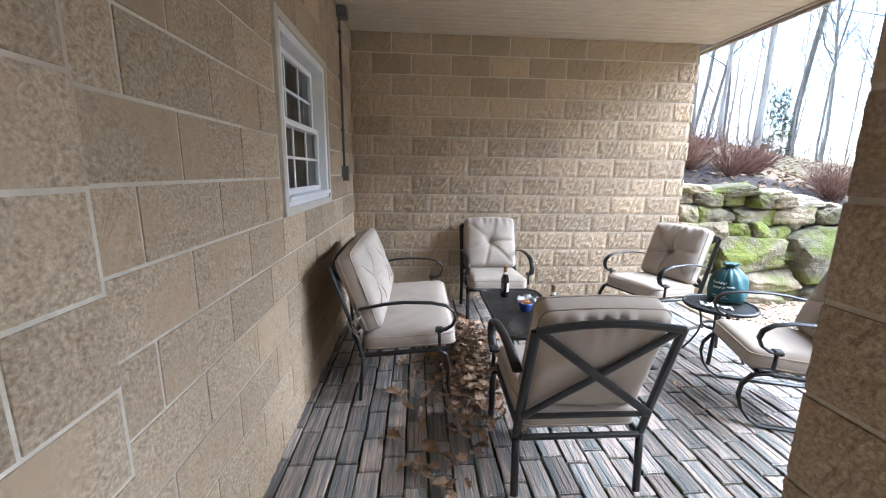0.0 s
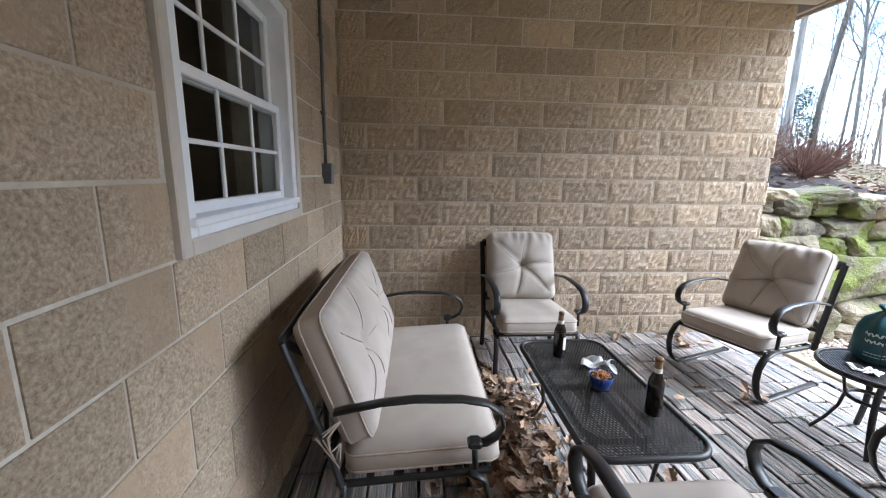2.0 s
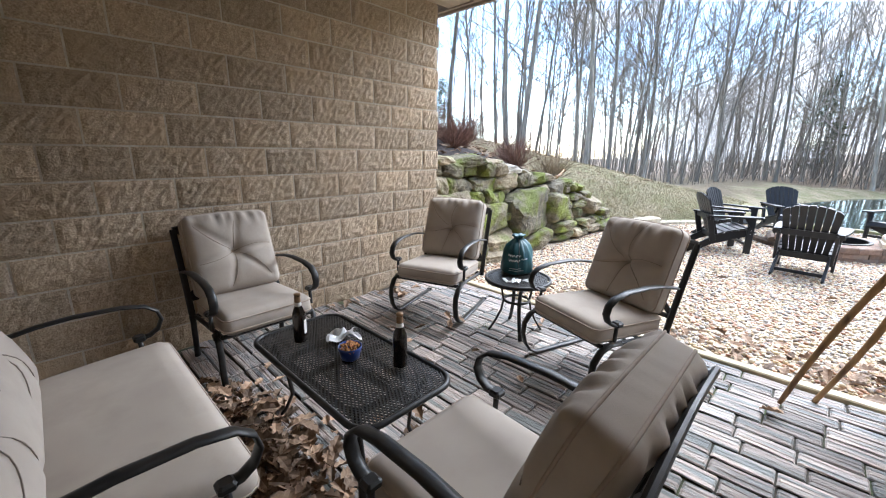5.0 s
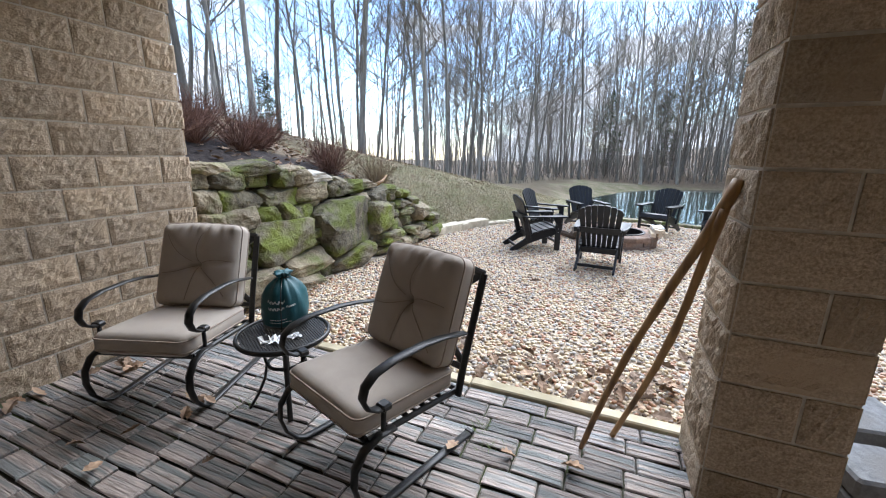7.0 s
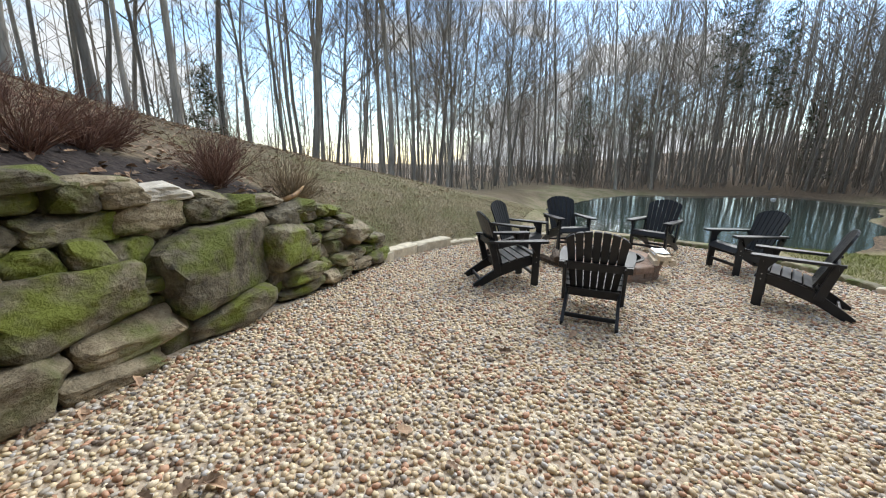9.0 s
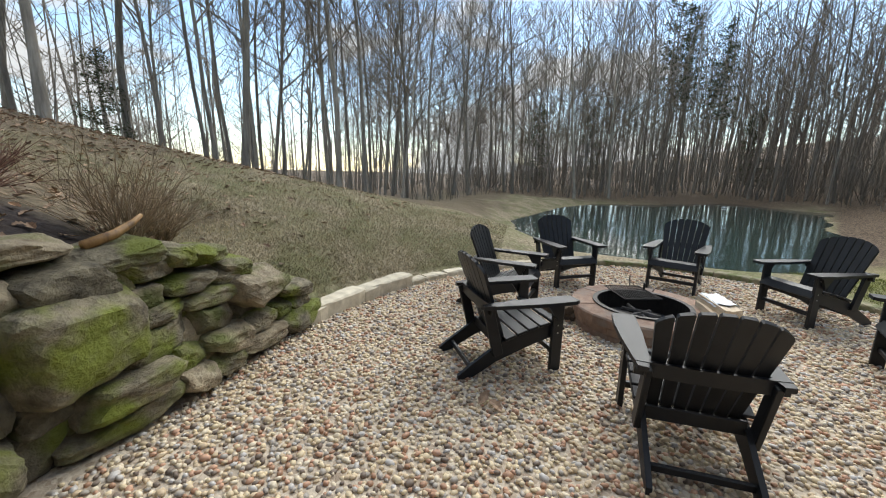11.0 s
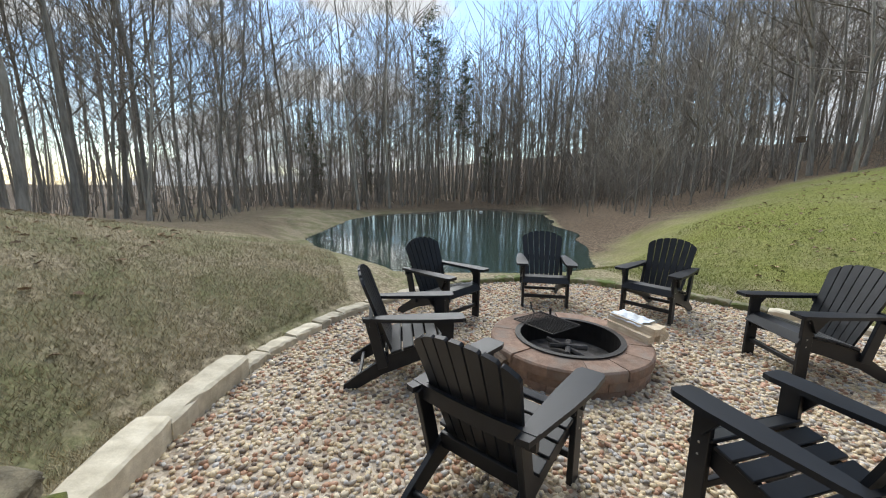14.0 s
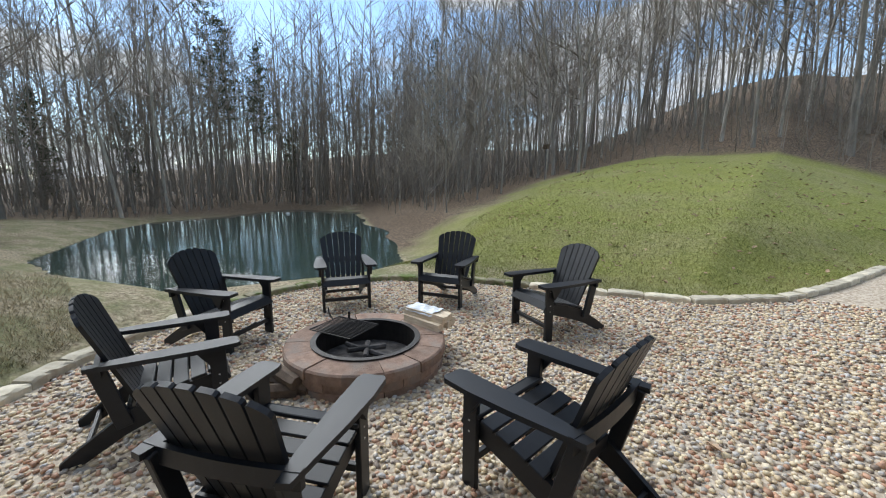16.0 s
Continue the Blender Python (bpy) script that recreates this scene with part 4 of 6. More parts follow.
def cushion(name, w, d, h, parent, m, tufts=(), seams=(), puff=0.02, r=0.045, n=26, sag=0.0, label="", loose=0.0):
    """A padded cushion of w x d x h with rounded edges, tufted buttons, sewn seams and piping; its face is local +z."""
    def top(x, y):
        u, v = 2 * x / w, 2 * y / d
        z = puff * max(0, 1 - u ** 4) * max(0, 1 - v ** 4) + sag * (u * u) * 0.5
        for a, b in seams:
            z -= 0.010 * math.exp(-(seg_dist(x, y, a, b) / 0.016) ** 2)
        for tx, ty in tufts:
            z -= 0.034 * math.exp(-((x - tx) ** 2 + (y - ty) ** 2) / 0.0040)
        return z
    s = Shape()
    ny_ = max(8, int(n * d / max(w, d)))
    nx_ = max(8, int(n * w / max(w, d)))
    us = [-math.cos(math.pi * i / nx_) * 0.35 + (2 * i / nx_ - 1) * 0.65 for i in range(nx_ + 1)]
    vs_ = [-math.cos(math.pi * j / ny_) * 0.35 + (2 * j / ny_ - 1) * 0.65 for j in range(ny_ + 1)]

    def shell(sign):
        out = []
        for v in vs_:
            for u in us:
                x, y = u * w / 2, v * d / 2
                ex, ey = max(0, abs(x) - (w / 2 - r)), max(0, abs(y) - (d / 2 - r))
                e = min(1.0, math.hypot(ex, ey) / r)
                # round the corners in plan
                if ex > 0 and ey > 0:
                    k = max(ex, ey) / math.hypot(ex, ey)
                    x = math.copysign(w / 2 - r + ex * k, x)
                    y = math.copysign(d / 2 - r + ey * k, y)
                    e = min(1.0, max(ex, ey) / r)
                edge = 0.30 * h + (0.20 * h) * math.sqrt(max(0, 1 - e * e))
                up_edge = math.exp(-((y - d / 2) / 0.10) ** 2)
                fold = loose * (up_edge * (0.011 * math.sin(52 * x + 5 * math.sin(11 * x)) + 0.005 * math.sin(97 * x + 20 * y)) + 0.004 * math.sin(23 * x + 31 * y))
                back = -0.2 * puff - loose * (0.008 * max(0, 1 - u ** 4) * max(0, 1 - v ** 4) - fold)
                out.append((x, y + loose * 0.012 * max(0, v) * math.sin(math.pi * (u + 1) / 2), sign * edge + (top(x, y) + fold * up_edge if sign > 0 else back) * (1 - e ** 3)))
        return out
    a, b = shell(1), shell(-1)
    W = nx_ + 1
    fs = []
    for j in range(ny_):
        for i in range(nx_):
            k = j * W + i
            fs.append((k, k + 1, k + W + 1, k + W))
            k += len(a)
            fs.append((k + W, k + W + 1, k + 1, k))
    rim = [i for i in range(W)] + [j * W + nx_ for j in range(1, ny_ + 1)] + [ny_ * W + i for i in range(nx_ - 1, -1, -1)] + [j * W for j in range(ny_ - 1, 0, -1)]
    for i, k in enumerate(rim):
        k2 = rim[(i + 1) % len(rim)]
        fs.append((k, len(a) + k, len(a) + k2, k2))
    s.add(a + b, fs)
    ob = part(name, s, M_FABRIC, parent, label, smooth=True)
    ob.matrix_basis = m
    for sg in (1, -1):
        base = a if sg > 0 else b
        loop = [Vector(base[k]) + Vector((0, 0, -0.002 * sg)) for k in rim]
        part("piping", Shape().tube(loop + loop[:1], 0.0045, 5, caps=False), M_PIPING, ob, smooth=True)
    if seams:
        th = Shape()
        for p, q in seams:
            bow = Vector((-(q[1] - p[1]), q[0] - p[0])) * 0.07
            line = []
            for i in range(9):
                t = i / 8
                x = p[0] + (q[0] - p[0]) * t + bow.x * math.sin(math.pi * t)
                y_ = p[1] + (q[1] - p[1]) * t + bow.y * math.sin(math.pi * t)
                line.append((x, y_, h * 0.5 + top(x, y_) + 0.0015))
            th.tube(line, 0.0022, 4, caps=False)
        part("seam", th, M_SEAM, ob)
    if tufts:
        for tx, ty in tufts:
            bt = part("button", Shape().lathe([(0.002, 0.006), (0.010, 0.004), (0.012, 0.0)], 10), M_FABRIC, ob, smooth=True)
            bt.matrix_basis = pose(tx, ty, h * 0.5 + top(tx, ty) - 0.002)
    return ob


def arm_path(back_y=-0.27, front_y=0.30, z=0.615):
    return [(back_y, z - 0.02), (back_y + 0.16, z + 0.012), (0.0, z + 0.022), (front_y - 0.14, z + 0.018), (front_y - 0.05, z), (front_y - 0.005, z - 0.035),
            (front_y + 0.008, z - 0.08), (front_y - 0.012, z - 0.125), (front_y - 0.05, z - 0.15), (front_y - 0.09, z - 0.152)]


def bar(s, pts, w, th, up):
    """A flat bar: w across, th thick."""
    return s.tube(pts, 0.5, 8, flat=(w * 1.06, th * 1.06), up=up)


def arms(ob, half):
    for sx in (-1, 1):
        x = sx * half
        arm = part("armrest", bar(Shape(), [(x, y, z) for y, z in arm_path()], 0.016, 0.046, (sx, 0, 0.001)).moved(Matrix.Identity(4)), M_FRAME, ob, smooth=True)
        part("arm_knob", Shape().chamfer_box(x - 0.026, 0.185, 0.448, x + 0.026, 0.235, 0.478, 0.008), M_FRAME, arm)
        part("arm_post", Shape().tube([(x, 0.21, 0.45), (x, 0.215, 0.36)], 0.011, 8), M_FRAME, arm, smooth=True)


RAYS = [((0, 0), (-0.21, 0.19)), ((0, 0), (0.05, 0.24)), ((0, 0), (0.23, 0.02)), ((0, 0), (0.20, -0.20)), ((0, 0), (-0.06, -0.23)), ((0, 0), (-0.22, -0.06))]


def seating(kind, m, label, half=0.29, spring=False, double=False, group="patio chairs round the coffee table"):
    """A metal patio chair or loveseat with taupe cushions; it faces local +y and stands on z = 0."""
    ob = thing(kind, m, label, "loveseat" if double else "chair", group)
    up = (0, 0, 1)
    sh = half - 0.02
    fr = Shape()
    for x in (-sh, sh):
        bar(fr, [(x, -0.27, 0.285), (x, 0.0, 0.305), (x, 0.27, 0.325)], 0.024, 0.028, up)
    bar(fr, [(-sh, 0.27, 0.325), (sh, 0.27, 0.325)], 0.024, 0.028, up)
    bar(fr, [(-sh, -0.27, 0.285), (sh, -0.27, 0.285)], 0.024, 0.028, up)
    for k in range(1, 5):
        y = -0.27 + 0.108 * k
        bar(fr, [(-sh, y, 0.287 + 0.04 * k / 5), (sh, y, 0.287 + 0.04 * k / 5)], 0.03, 0.004, up)
    part("seat_frame", fr, M_FRAME, ob)
    # back frame with crossed braces
    top_y, top_z = -0.43, 0.84
    bf = Shape()
    for x in (-half, half):
        bar(bf, [(x, -0.25, 0.27), (x, -0.29, 0.42), (x, -0.355, 0.62), (x, top_y, top_z)], 0.020, 0.038, (1, 0, 0))
    arch = [(-half + 2 * half * t, top_y - 0.004, top_z + 0.028 * math.sin(math.pi * t)) for t in (0, 0.15, 0.3, 0.5, 0.7, 0.85, 1)]
    bar(bf, arch, 0.034, 0.02, (0, 1, 0.3))
    bar(bf, [(-half, -0.292, 0.40), (half, -0.292, 0.40)], 0.03, 0.018, (0, 1, 0.3))
    cells = ((-half, 0.0), (0.0, half)) if double else ((-half, half),)
    for x0, x1 in cells:
        bar(bf, [(x0 + 0.01, -0.303, 0.41), ((x0 + x1) / 2, -0.366, 0.62), (x1 - 0.01, top_y - 0.002, top_z)], 0.036, 0.014, (0, 1, 0.3))
        bar(bf, [(x1 - 0.01, -0.306, 0.41), ((x0 + x1) / 2, -0.370, 0.62), (x0 + 0.01, top_y - 0.006, top_z)], 0.036, 0.014, (0, 1, 0.3))
    part("back_frame", bf, M_FRAME, ob)
    arms(ob, half + 0.012)
    if spring:
        for sx in (-1, 1):
            x = sx * half
            path = [(0.15, 0.33), (0.23, 0.335), (0.30, 0.31), (0.345, 0.25), (0.352, 0.18), (0.33, 0.10), (0.285, 0.04), (0.24, 0.014), (0.19, 0.010), (-0.02, 0.010), (-0.36, 0.010)]
            leg = part("spring_leg", bar(Shape(), [(x, y, z) for y, z in path], 0.016, 0.042, (sx, 0, 0.001)), M_FRAME, ob, smooth=True)
            part("runner_tip", Shape().chamfer_box(x - 0.023, -0.365, 0.0, x + 0.023, -0.34, 0.022, 0.004), M_FRAME, leg)
    else:
        for sx in (-1, 1):
            x = sx * half
            part("leg", bar(Shape(), [(x, 0.20, 0.33), (x, 0.255, 0.30), (x, 0.272, 0.22), (x, 0.268, 0.10), (x, 0.285, 0.0)], 0.020, 0.034, (sx, 0, 0.001)), M_FRAME, ob, smooth=True)
            part("leg", bar(Shape(), [(x, -0.25, 0.30), (x, -0.262, 0.15), (x, -0.275, 0.0)], 0.022, 0.034, (sx, 0, 0.001)), M_FRAME, ob, smooth=True)
    w = 2 * half - 0.05
    cushion("seat_cushion", w, 0.57, 0.115, ob, pose(0, 0.03, 0.375, 3.5), puff=0.018, n=22)
    # local z of the cushion must look forward (+y) and up
    face = Matrix(((-1, 0, 0, 0), (0, -math.sin(radians(20)), math.cos(radians(20)), -0.272), (0, math.cos(radians(20)), math.sin(radians(20)), 0.672), (0, 0, 0, 1)))
    if double:
        q = w / 4
        tf = [(-q, 0.0), (q, 0.0)]
        sm = []
        for cx in (-q, q):
            sm += [((cx, 0.0), (cx - 0.24, 0.17)), ((cx, 0.0), (cx + 0.08, 0.225)), ((cx, 0.0), (cx - 0.20, -0.16)), ((cx, 0.0), (cx + 0.05, -0.225)), ((cx, 0.0), (cx + 0.25, -0.03))]
        cushion("back_cushion", w, 0.50, 0.13, ob, face, tf, sm, puff=0.034, n=48, loose=0.5)
    else:
        cushion("back_cushion", w, 0.52, 0.13, ob, face, [(0, 0)], RAYS, puff=0.036, n=36, loose=1.0)
    return ob


def facing(x, y, fx, fy, z=0.0):
    return pose(x, y, z, 0, 0, math.degrees(math.atan2(-fx, fy)))


seating("patio_chair", facing(0.71, 1.72, 0, 1), "taupe cushioned metal patio chair with crossed back braces", 0.28)
seating("patio_chair", facing(0.76, 3.705, 0, -1), "taupe cushioned metal patio chair against the block wall", 0.285)
seating("spring_chair", facing(2.24, 3.43, -0.945, -0.325), "taupe cushioned metal spring chair beside the side table", 0.29, True)
seating("spring_chair", facing(2.256, 2.05, -0.945, 0.325), "taupe cushioned metal spring chair at the patio edge", 0.29, True)
seating("loveseat", facing(-0.075, 2.805, 1, 0), "taupe cushioned metal loveseat against the window wall", 0.59, False, True, "")
# tie strings of the loveseat cushion
tie = Shape()
for k in range(3):
    tie.tube([(-0.33, 2.215, 0.55), (-0.37 - 0.02 * k, 2.20, 0.50), (-0.36 + 0.015 * k, 2.19, 0.45 - 0.03 * k), (-0.33, 2.21, 0.47)], 0.004, 5)
tagged(part("cushion_ties", tie, M_PIPING, smooth=True), "pale fabric ties hanging from the loveseat cushion", "cushion tie")


# ---- tables ----
def lattice(test, x0, x1, y0, y1, z, pitch, w):
    """An expanded-metal sheet: two sets of thin diagonal strips inside an outline."""
    s = Shape()
    for sg in (1, -1):
        span = (x1 - x0) + (y1 - y0)
        c = -span
        while c < span:
            run = []
            t = 0.0
            ln = span * 1.5
            n = int(ln / 0.01)
            first = last = None
            for i in range(n):
                t = -ln / 2 + ln * i / n
                x = (x0 + x1) / 2 + t * 0.5 + c * 0.866
                y = (y0 + y1) / 2 + sg * (t * 0.866 - c * 0.5)
                if test(x, y):
                    first = first or (x, y)
                    last = (x, y)
            if first and first != last:
                dx, dy = last[0] - first[0], last[1] - first[1]
                k = w / 2 / math.hypot(dx, dy)
                px, py = -dy * k, dx * k
                zz = z + (0.0006 if sg > 0 else -0.0006)
                s.add([(first[0] + px, first[1] + py, zz), (first[0] - px, first[1] - py, zz), (last[0] - px, last[1] - py, zz), (last[0] + px, last[1] + py, zz),
                       (first[0] + px, first[1] + py, zz - 0.003), (first[0] - px, first[1] - py, zz - 0.003), (last[0] - px, last[1] - py, zz - 0.003), (last[0] + px, last[1] + py, zz - 0.003)],
                      [(0, 1, 2, 3), (7, 6, 5, 4), (0, 4, 5, 1), (1, 5, 6, 2), (2, 6, 7, 3), (3, 7, 4, 0)])
            c += pitch
    return s


def rounded(hx, hy, r, n=6):
    pts = []
    for cx, cy, a0 in ((hx - r, hy - r, 0), (-hx + r, hy - r, 90), (-hx + r, -hy + r, 180), (hx - r, -hy + r, 270)):
        for k in range(n + 1):
            a = radians(a0 + 90 * k / n)
            pts.append((cx + r * math.cos(a), cy + r * math.sin(a)))
    return pts


TX, TY, TZ = 0.755, 2.60, 0.445
HX, HY = 0.235, 0.475
coffee = thing("coffee_table", pose(TX, TY, 0), "black metal mesh coffee table with rounded corners", "table")


def in_top(x, y):
    qx, qy = max(0, abs(x) - (HX - 0.09)), max(0, abs(y) - (HY - 0.09))
    return abs(x) < HX - 0.012 and abs(y) < HY - 0.012 and math.hypot(qx, qy) < 0.08


part("mesh_top", lattice(in_top, -HX, HX, -HY, HY, TZ - 0.004, 0.0135, 0.0062), M_FRAME, coffee, "expanded metal top")
ring = [(x, y, TZ - 0.010) for x, y in rounded(HX, HY, 0.09)]
part("rim", bar(Shape(), ring + ring[:2], 0.024, 0.026, (0, 0, 1)), M_FRAME, coffee, smooth=True)
part("cross_bar", Shape().box(-0.222, -0.012, TZ - 0.026, 0.222, 0.012, TZ - 0.012).box(-0.012, -0.462, TZ - 0.027, 0.012, 0.462, TZ - 0.013), M_FRAME, coffee)
under = [(x, y, 0.37) for x, y in rounded(0.15, 0.30, 0.08)]
part("apron", bar(Shape(), under + under[:2], 0.012, 0.03, (0, 0, 1)), M_FRAME, coffee, smooth=True)
for sx in (-1, 1):
    for sy in (-1, 1):
        part("leg", bar(Shape(), [(sx * 0.17, sy * 0.36, TZ - 0.02), (sx * 0.16, sy * 0.335, 0.37), (sx * 0.135, sy * 0.30, 0.27), (sx * 0.125, sy * 0.295, 0.17), (sx * 0.15, sy * 0.335, 0.07), (sx * 0.185, sy * 0.385, 0.0)],
                            0.017, 0.032, (sy, -sx, 0.001)), M_FRAME, coffee, smooth=True)

SX, SY, SZ, SR = 2.34, 2.71, 0.43, 0.24
side = thing("side_table", pose(SX, SY, 0), "round black metal mesh side table with curved legs", "table")
part("mesh_top", lattice(lambda x, y: math.hypot(x, y) < SR - 0.012, -SR, SR, -SR, SR, SZ - 0.004, 0.0135, 0.0065), M_FRAME, side, "expanded metal top")
circ = [(SR * math.cos(2 * math.pi * k / 40), SR * math.sin(2 * math.pi * k / 40), SZ - 0.010) for k in range(40)]
part("rim", bar(Shape(), circ + circ[:2], 0.022, 0.028, (0, 0, 1)), M_FRAME, side, smooth=True)
ring = [(0.095 * math.cos(2 * math.pi * k / 24), 0.095 * math.sin(2 * math.pi * k / 24), 0.25) for k in range(24)]
part("ring", Shape().tube(ring + ring[:2], 0.010, 8, caps=False, up=(0, 0, 1)), M_FRAME, side, smooth=True)
for k in range(4):
    a = radians(45 + 90 * k)
    ca, sa = math.cos(a), math.sin(a)
    part("leg", bar(Shape(), [(ca * r, sa * r, z) for r, z in ((0.17, SZ - 0.02), (0.155, 0.39), (0.115, 0.33), (0.10, 0.25), (0.115, 0.17), (0.155, 0.08), (0.205, 0.0))], 0.015, 0.028, (-sa, ca, 0.001)), M_FRAME, side, smooth=True)


# ---- things on the tables ----
def bottle(x, y, z, turn, label):
    ob = thing("beer_bottle", pose(x, y, z, 0, 0, turn), label, "bottle", "bottles on the coffee table")
    part("glass", Shape().lathe([(0.024, 0.0), (0.0305, 0.004), (0.031, 0.02), (0.031, 0.135), (0.029, 0.15), (0.021, 0.172), (0.0155, 0.188), (0.0135, 0.215), (0.0132, 0.232), (0.0145, 0.234), (0.0145, 0.241), (0.012, 0.243)], 24), M_BOTTLE, ob, smooth=True)
    part("neck_label", Shape().lathe([(0.0168, 0.184), (0.0150, 0.203)], 20, caps=False), M_LABEL, ob, smooth=True)
    part("neck_foil", Shape().lathe([(0.0150, 0.204), (0.0140, 0.233)], 20, caps=False), M_NECK, ob, smooth=True)
    s = Shape()
    for k in range(7):
        a0, a1 = radians(-35 + 10 * k), radians(-25 + 10 * k)
        s.add([(0.0316 * math.cos(a0), 0.0316 * math.sin(a0), 0.045), (0.0316 * math.cos(a1), 0.0316 * math.sin(a1), 0.045), (0.0316 * math.cos(a1), 0.0316 * math.sin(a1), 0.115), (0.0316 * math.cos(a0), 0.0316 * math.sin(a0), 0.115)], [(0, 1, 2, 3)])
    part("body_label", s, M_LABEL, ob)
    part("cap", Shape().lathe([(0.0155, 0.236), (0.0158, 0.243), (0.013, 0.2475), (0.001, 0.248)], 20), M_NECK, ob, smooth=True)


bottle(0.685, 2.875, TZ + 0.001, -40, "dark brown beer bottle with a pale label on the mesh table")
bottle(0.885, 2.36, TZ + 0.001, 120, "dark brown beer bottle standing on the mesh table")

bowl = thing("snack_bowl", pose(0.765, 2.565, TZ + 0.001), "small blue bowl of snack nuts on the table", "bowl")
part("bowl", Shape().lathe([(0.034, 0.0), (0.040, 0.004), (0.050, 0.045), (0.053, 0.062), (0.0515, 0.0625), (0.048, 0.046), (0.044, 0.038)], 28), M_BLUE, bowl, smooth=True)
nuts = Shape()
nr = random.Random(5)
for _ in range(90):
    a, r = nr.uniform(0, 6.283), 0.046 * math.sqrt(nr.random())
    z = 0.050 + 0.020 * (1 - (r / 0.046) ** 2) + nr.uniform(-0.003, 0.004)
    sz = nr.uniform(0.005, 0.008)
    c = Vector((r * math.cos(a), r * math.sin(a), z))
    e = Euler((nr.uniform(0, 3), nr.uniform(0, 3), nr.uniform(0, 3))).to_matrix()
    nuts.add([c + e @ Vector(p) for p in ((sz * 1.5, 0, 0), (-sz * 1.5, 0, 0), (0, sz, 0), (0, -sz, 0), (0, 0, sz), (0, 0, -sz))],
             [(0, 2, 4), (2, 1, 4), (1, 3, 4), (3, 0, 4), (2, 0, 5), (1, 2, 5), (3, 1, 5), (0, 3, 5)])
part("nuts", nuts, M_NUTS, bowl, "mixed orange-brown nuts")


def crumpled(name, m, a, b, h, material, label, category, seed, n=13, parent=None):
    """A crumpled sheet of film or paper."""
    s = Shape()
    r = random.Random(seed)
    ph = [r.uniform(0, 6.28) for _ in range(6)]
    vs = []
    for lift in (0.0, -0.002):
        for j in range(n):
            for i in range(n):
                u, v = i / (n - 1) * 2 - 1, j / (n - 1) * 2 - 1
                q = 1 - 0.25 * (u * u + v * v)
                z = h * (0.5 + 0.3 * math.sin(5 * u + ph[0] + 2 * v) + 0.3 * math.sin(6 * v + ph[1]) * math.cos(3 * u + ph[2])) * q + r.uniform(-0.06, 0.06) * h * (lift == 0)
                vs.append((u * a * (0.8 + 0.2 * math.sin(3 * v + ph[3])), v * b * (0.8 + 0.2 * math.sin(4 * u + ph[4])), max(0.001, z + lift + 0.003)))
    k = n * n
    fs = []
    for j in range(n - 1):
        for i in range(n - 1):
            o = j * n + i
            fs += [(o, o + 1, o + n + 1, o + n), (k + o + n, k + o + n + 1, k + o + 1, k + o)]
    s.add(vs, fs)
    ob = part(name, s, material, parent, smooth=False)
    ob.matrix_basis = m
    return tagged(ob, label, category) if parent is None else ob


crumpled("plastic_bag", pose(0.845, 2.75, TZ + 0.001, 0, 0, -25), 0.085, 0.055, 0.055, M_WRAP, "crumpled clear plastic snack bag on the table", "bag", 3)
crumpled("wrapper", pose(2.24, 2.66, SZ + 0.001, 0, 0, 30), 0.055, 0.035, 0.02, M_WRAP, "crumpled white wrapper on the side table", "wrapper", 8)
crumpled("wrapper", pose(2.31, 2.60, SZ + 0.001, 0, 0, -15), 0.035, 0.03, 0.018, M_WRAP, "small crumpled white wrapper on the side table", "wrapper", 9)
leaflet = thing("folded_leaflet", pose(2.22, 2.72, SZ + 0.001, 0, 0, 55), "folded paper leaflet on the side table", "paper")
part("sheet", Shape().chamfer_box(-0.045, -0.028, 0, 0.045, 0.028, 0.004, 0.001).chamfer_box(-0.04, -0.026, 0.005, 0.044, 0.024, 0.008, 0.001, pose(0, 0, 0, 0, 0, 12)), M_PAPER, leaflet)
part("dark_card", Shape().chamfer_box(-0.03, -0.02, 0.009, 0.035, 0.006, 0.012, 0.001), M_FRAME, leaflet)

# teal drawstring bag with white print
bag = thing("drawstring_bag", pose(2.46, 2.80, SZ + 0.001, 0, 0, 0), "teal drawstring gift bag with white print on the side table", "bag")
bs = Shape()
nb = 40
prof = [(0.02, 0.0), (0.100, 0.003), (0.120, 0.022), (0.122, 0.07), (0.116, 0.13), (0.104, 0.18), (0.083, 0.222), (0.055, 0.252), (0.031, 0.270), (0.032, 0.280), (0.046, 0.298), (0.040, 0.303), (0.015, 0.296)]


def bag_point(a, r, z):
    t = z / 0.3
    fold = 1 + (0.045 + 0.30 * max(0, t - 0.5)) * math.sin(9 * a + 1.5 * math.sin(3 * a) + 4 * t) + 0.03 * math.sin(4 * a + 7 * t)
    return (1.14 * r * fold * math.cos(a), 0.98 * r * fold * math.sin(a), z + 0.004 * math.sin(5 * a) * (t > 0.8))


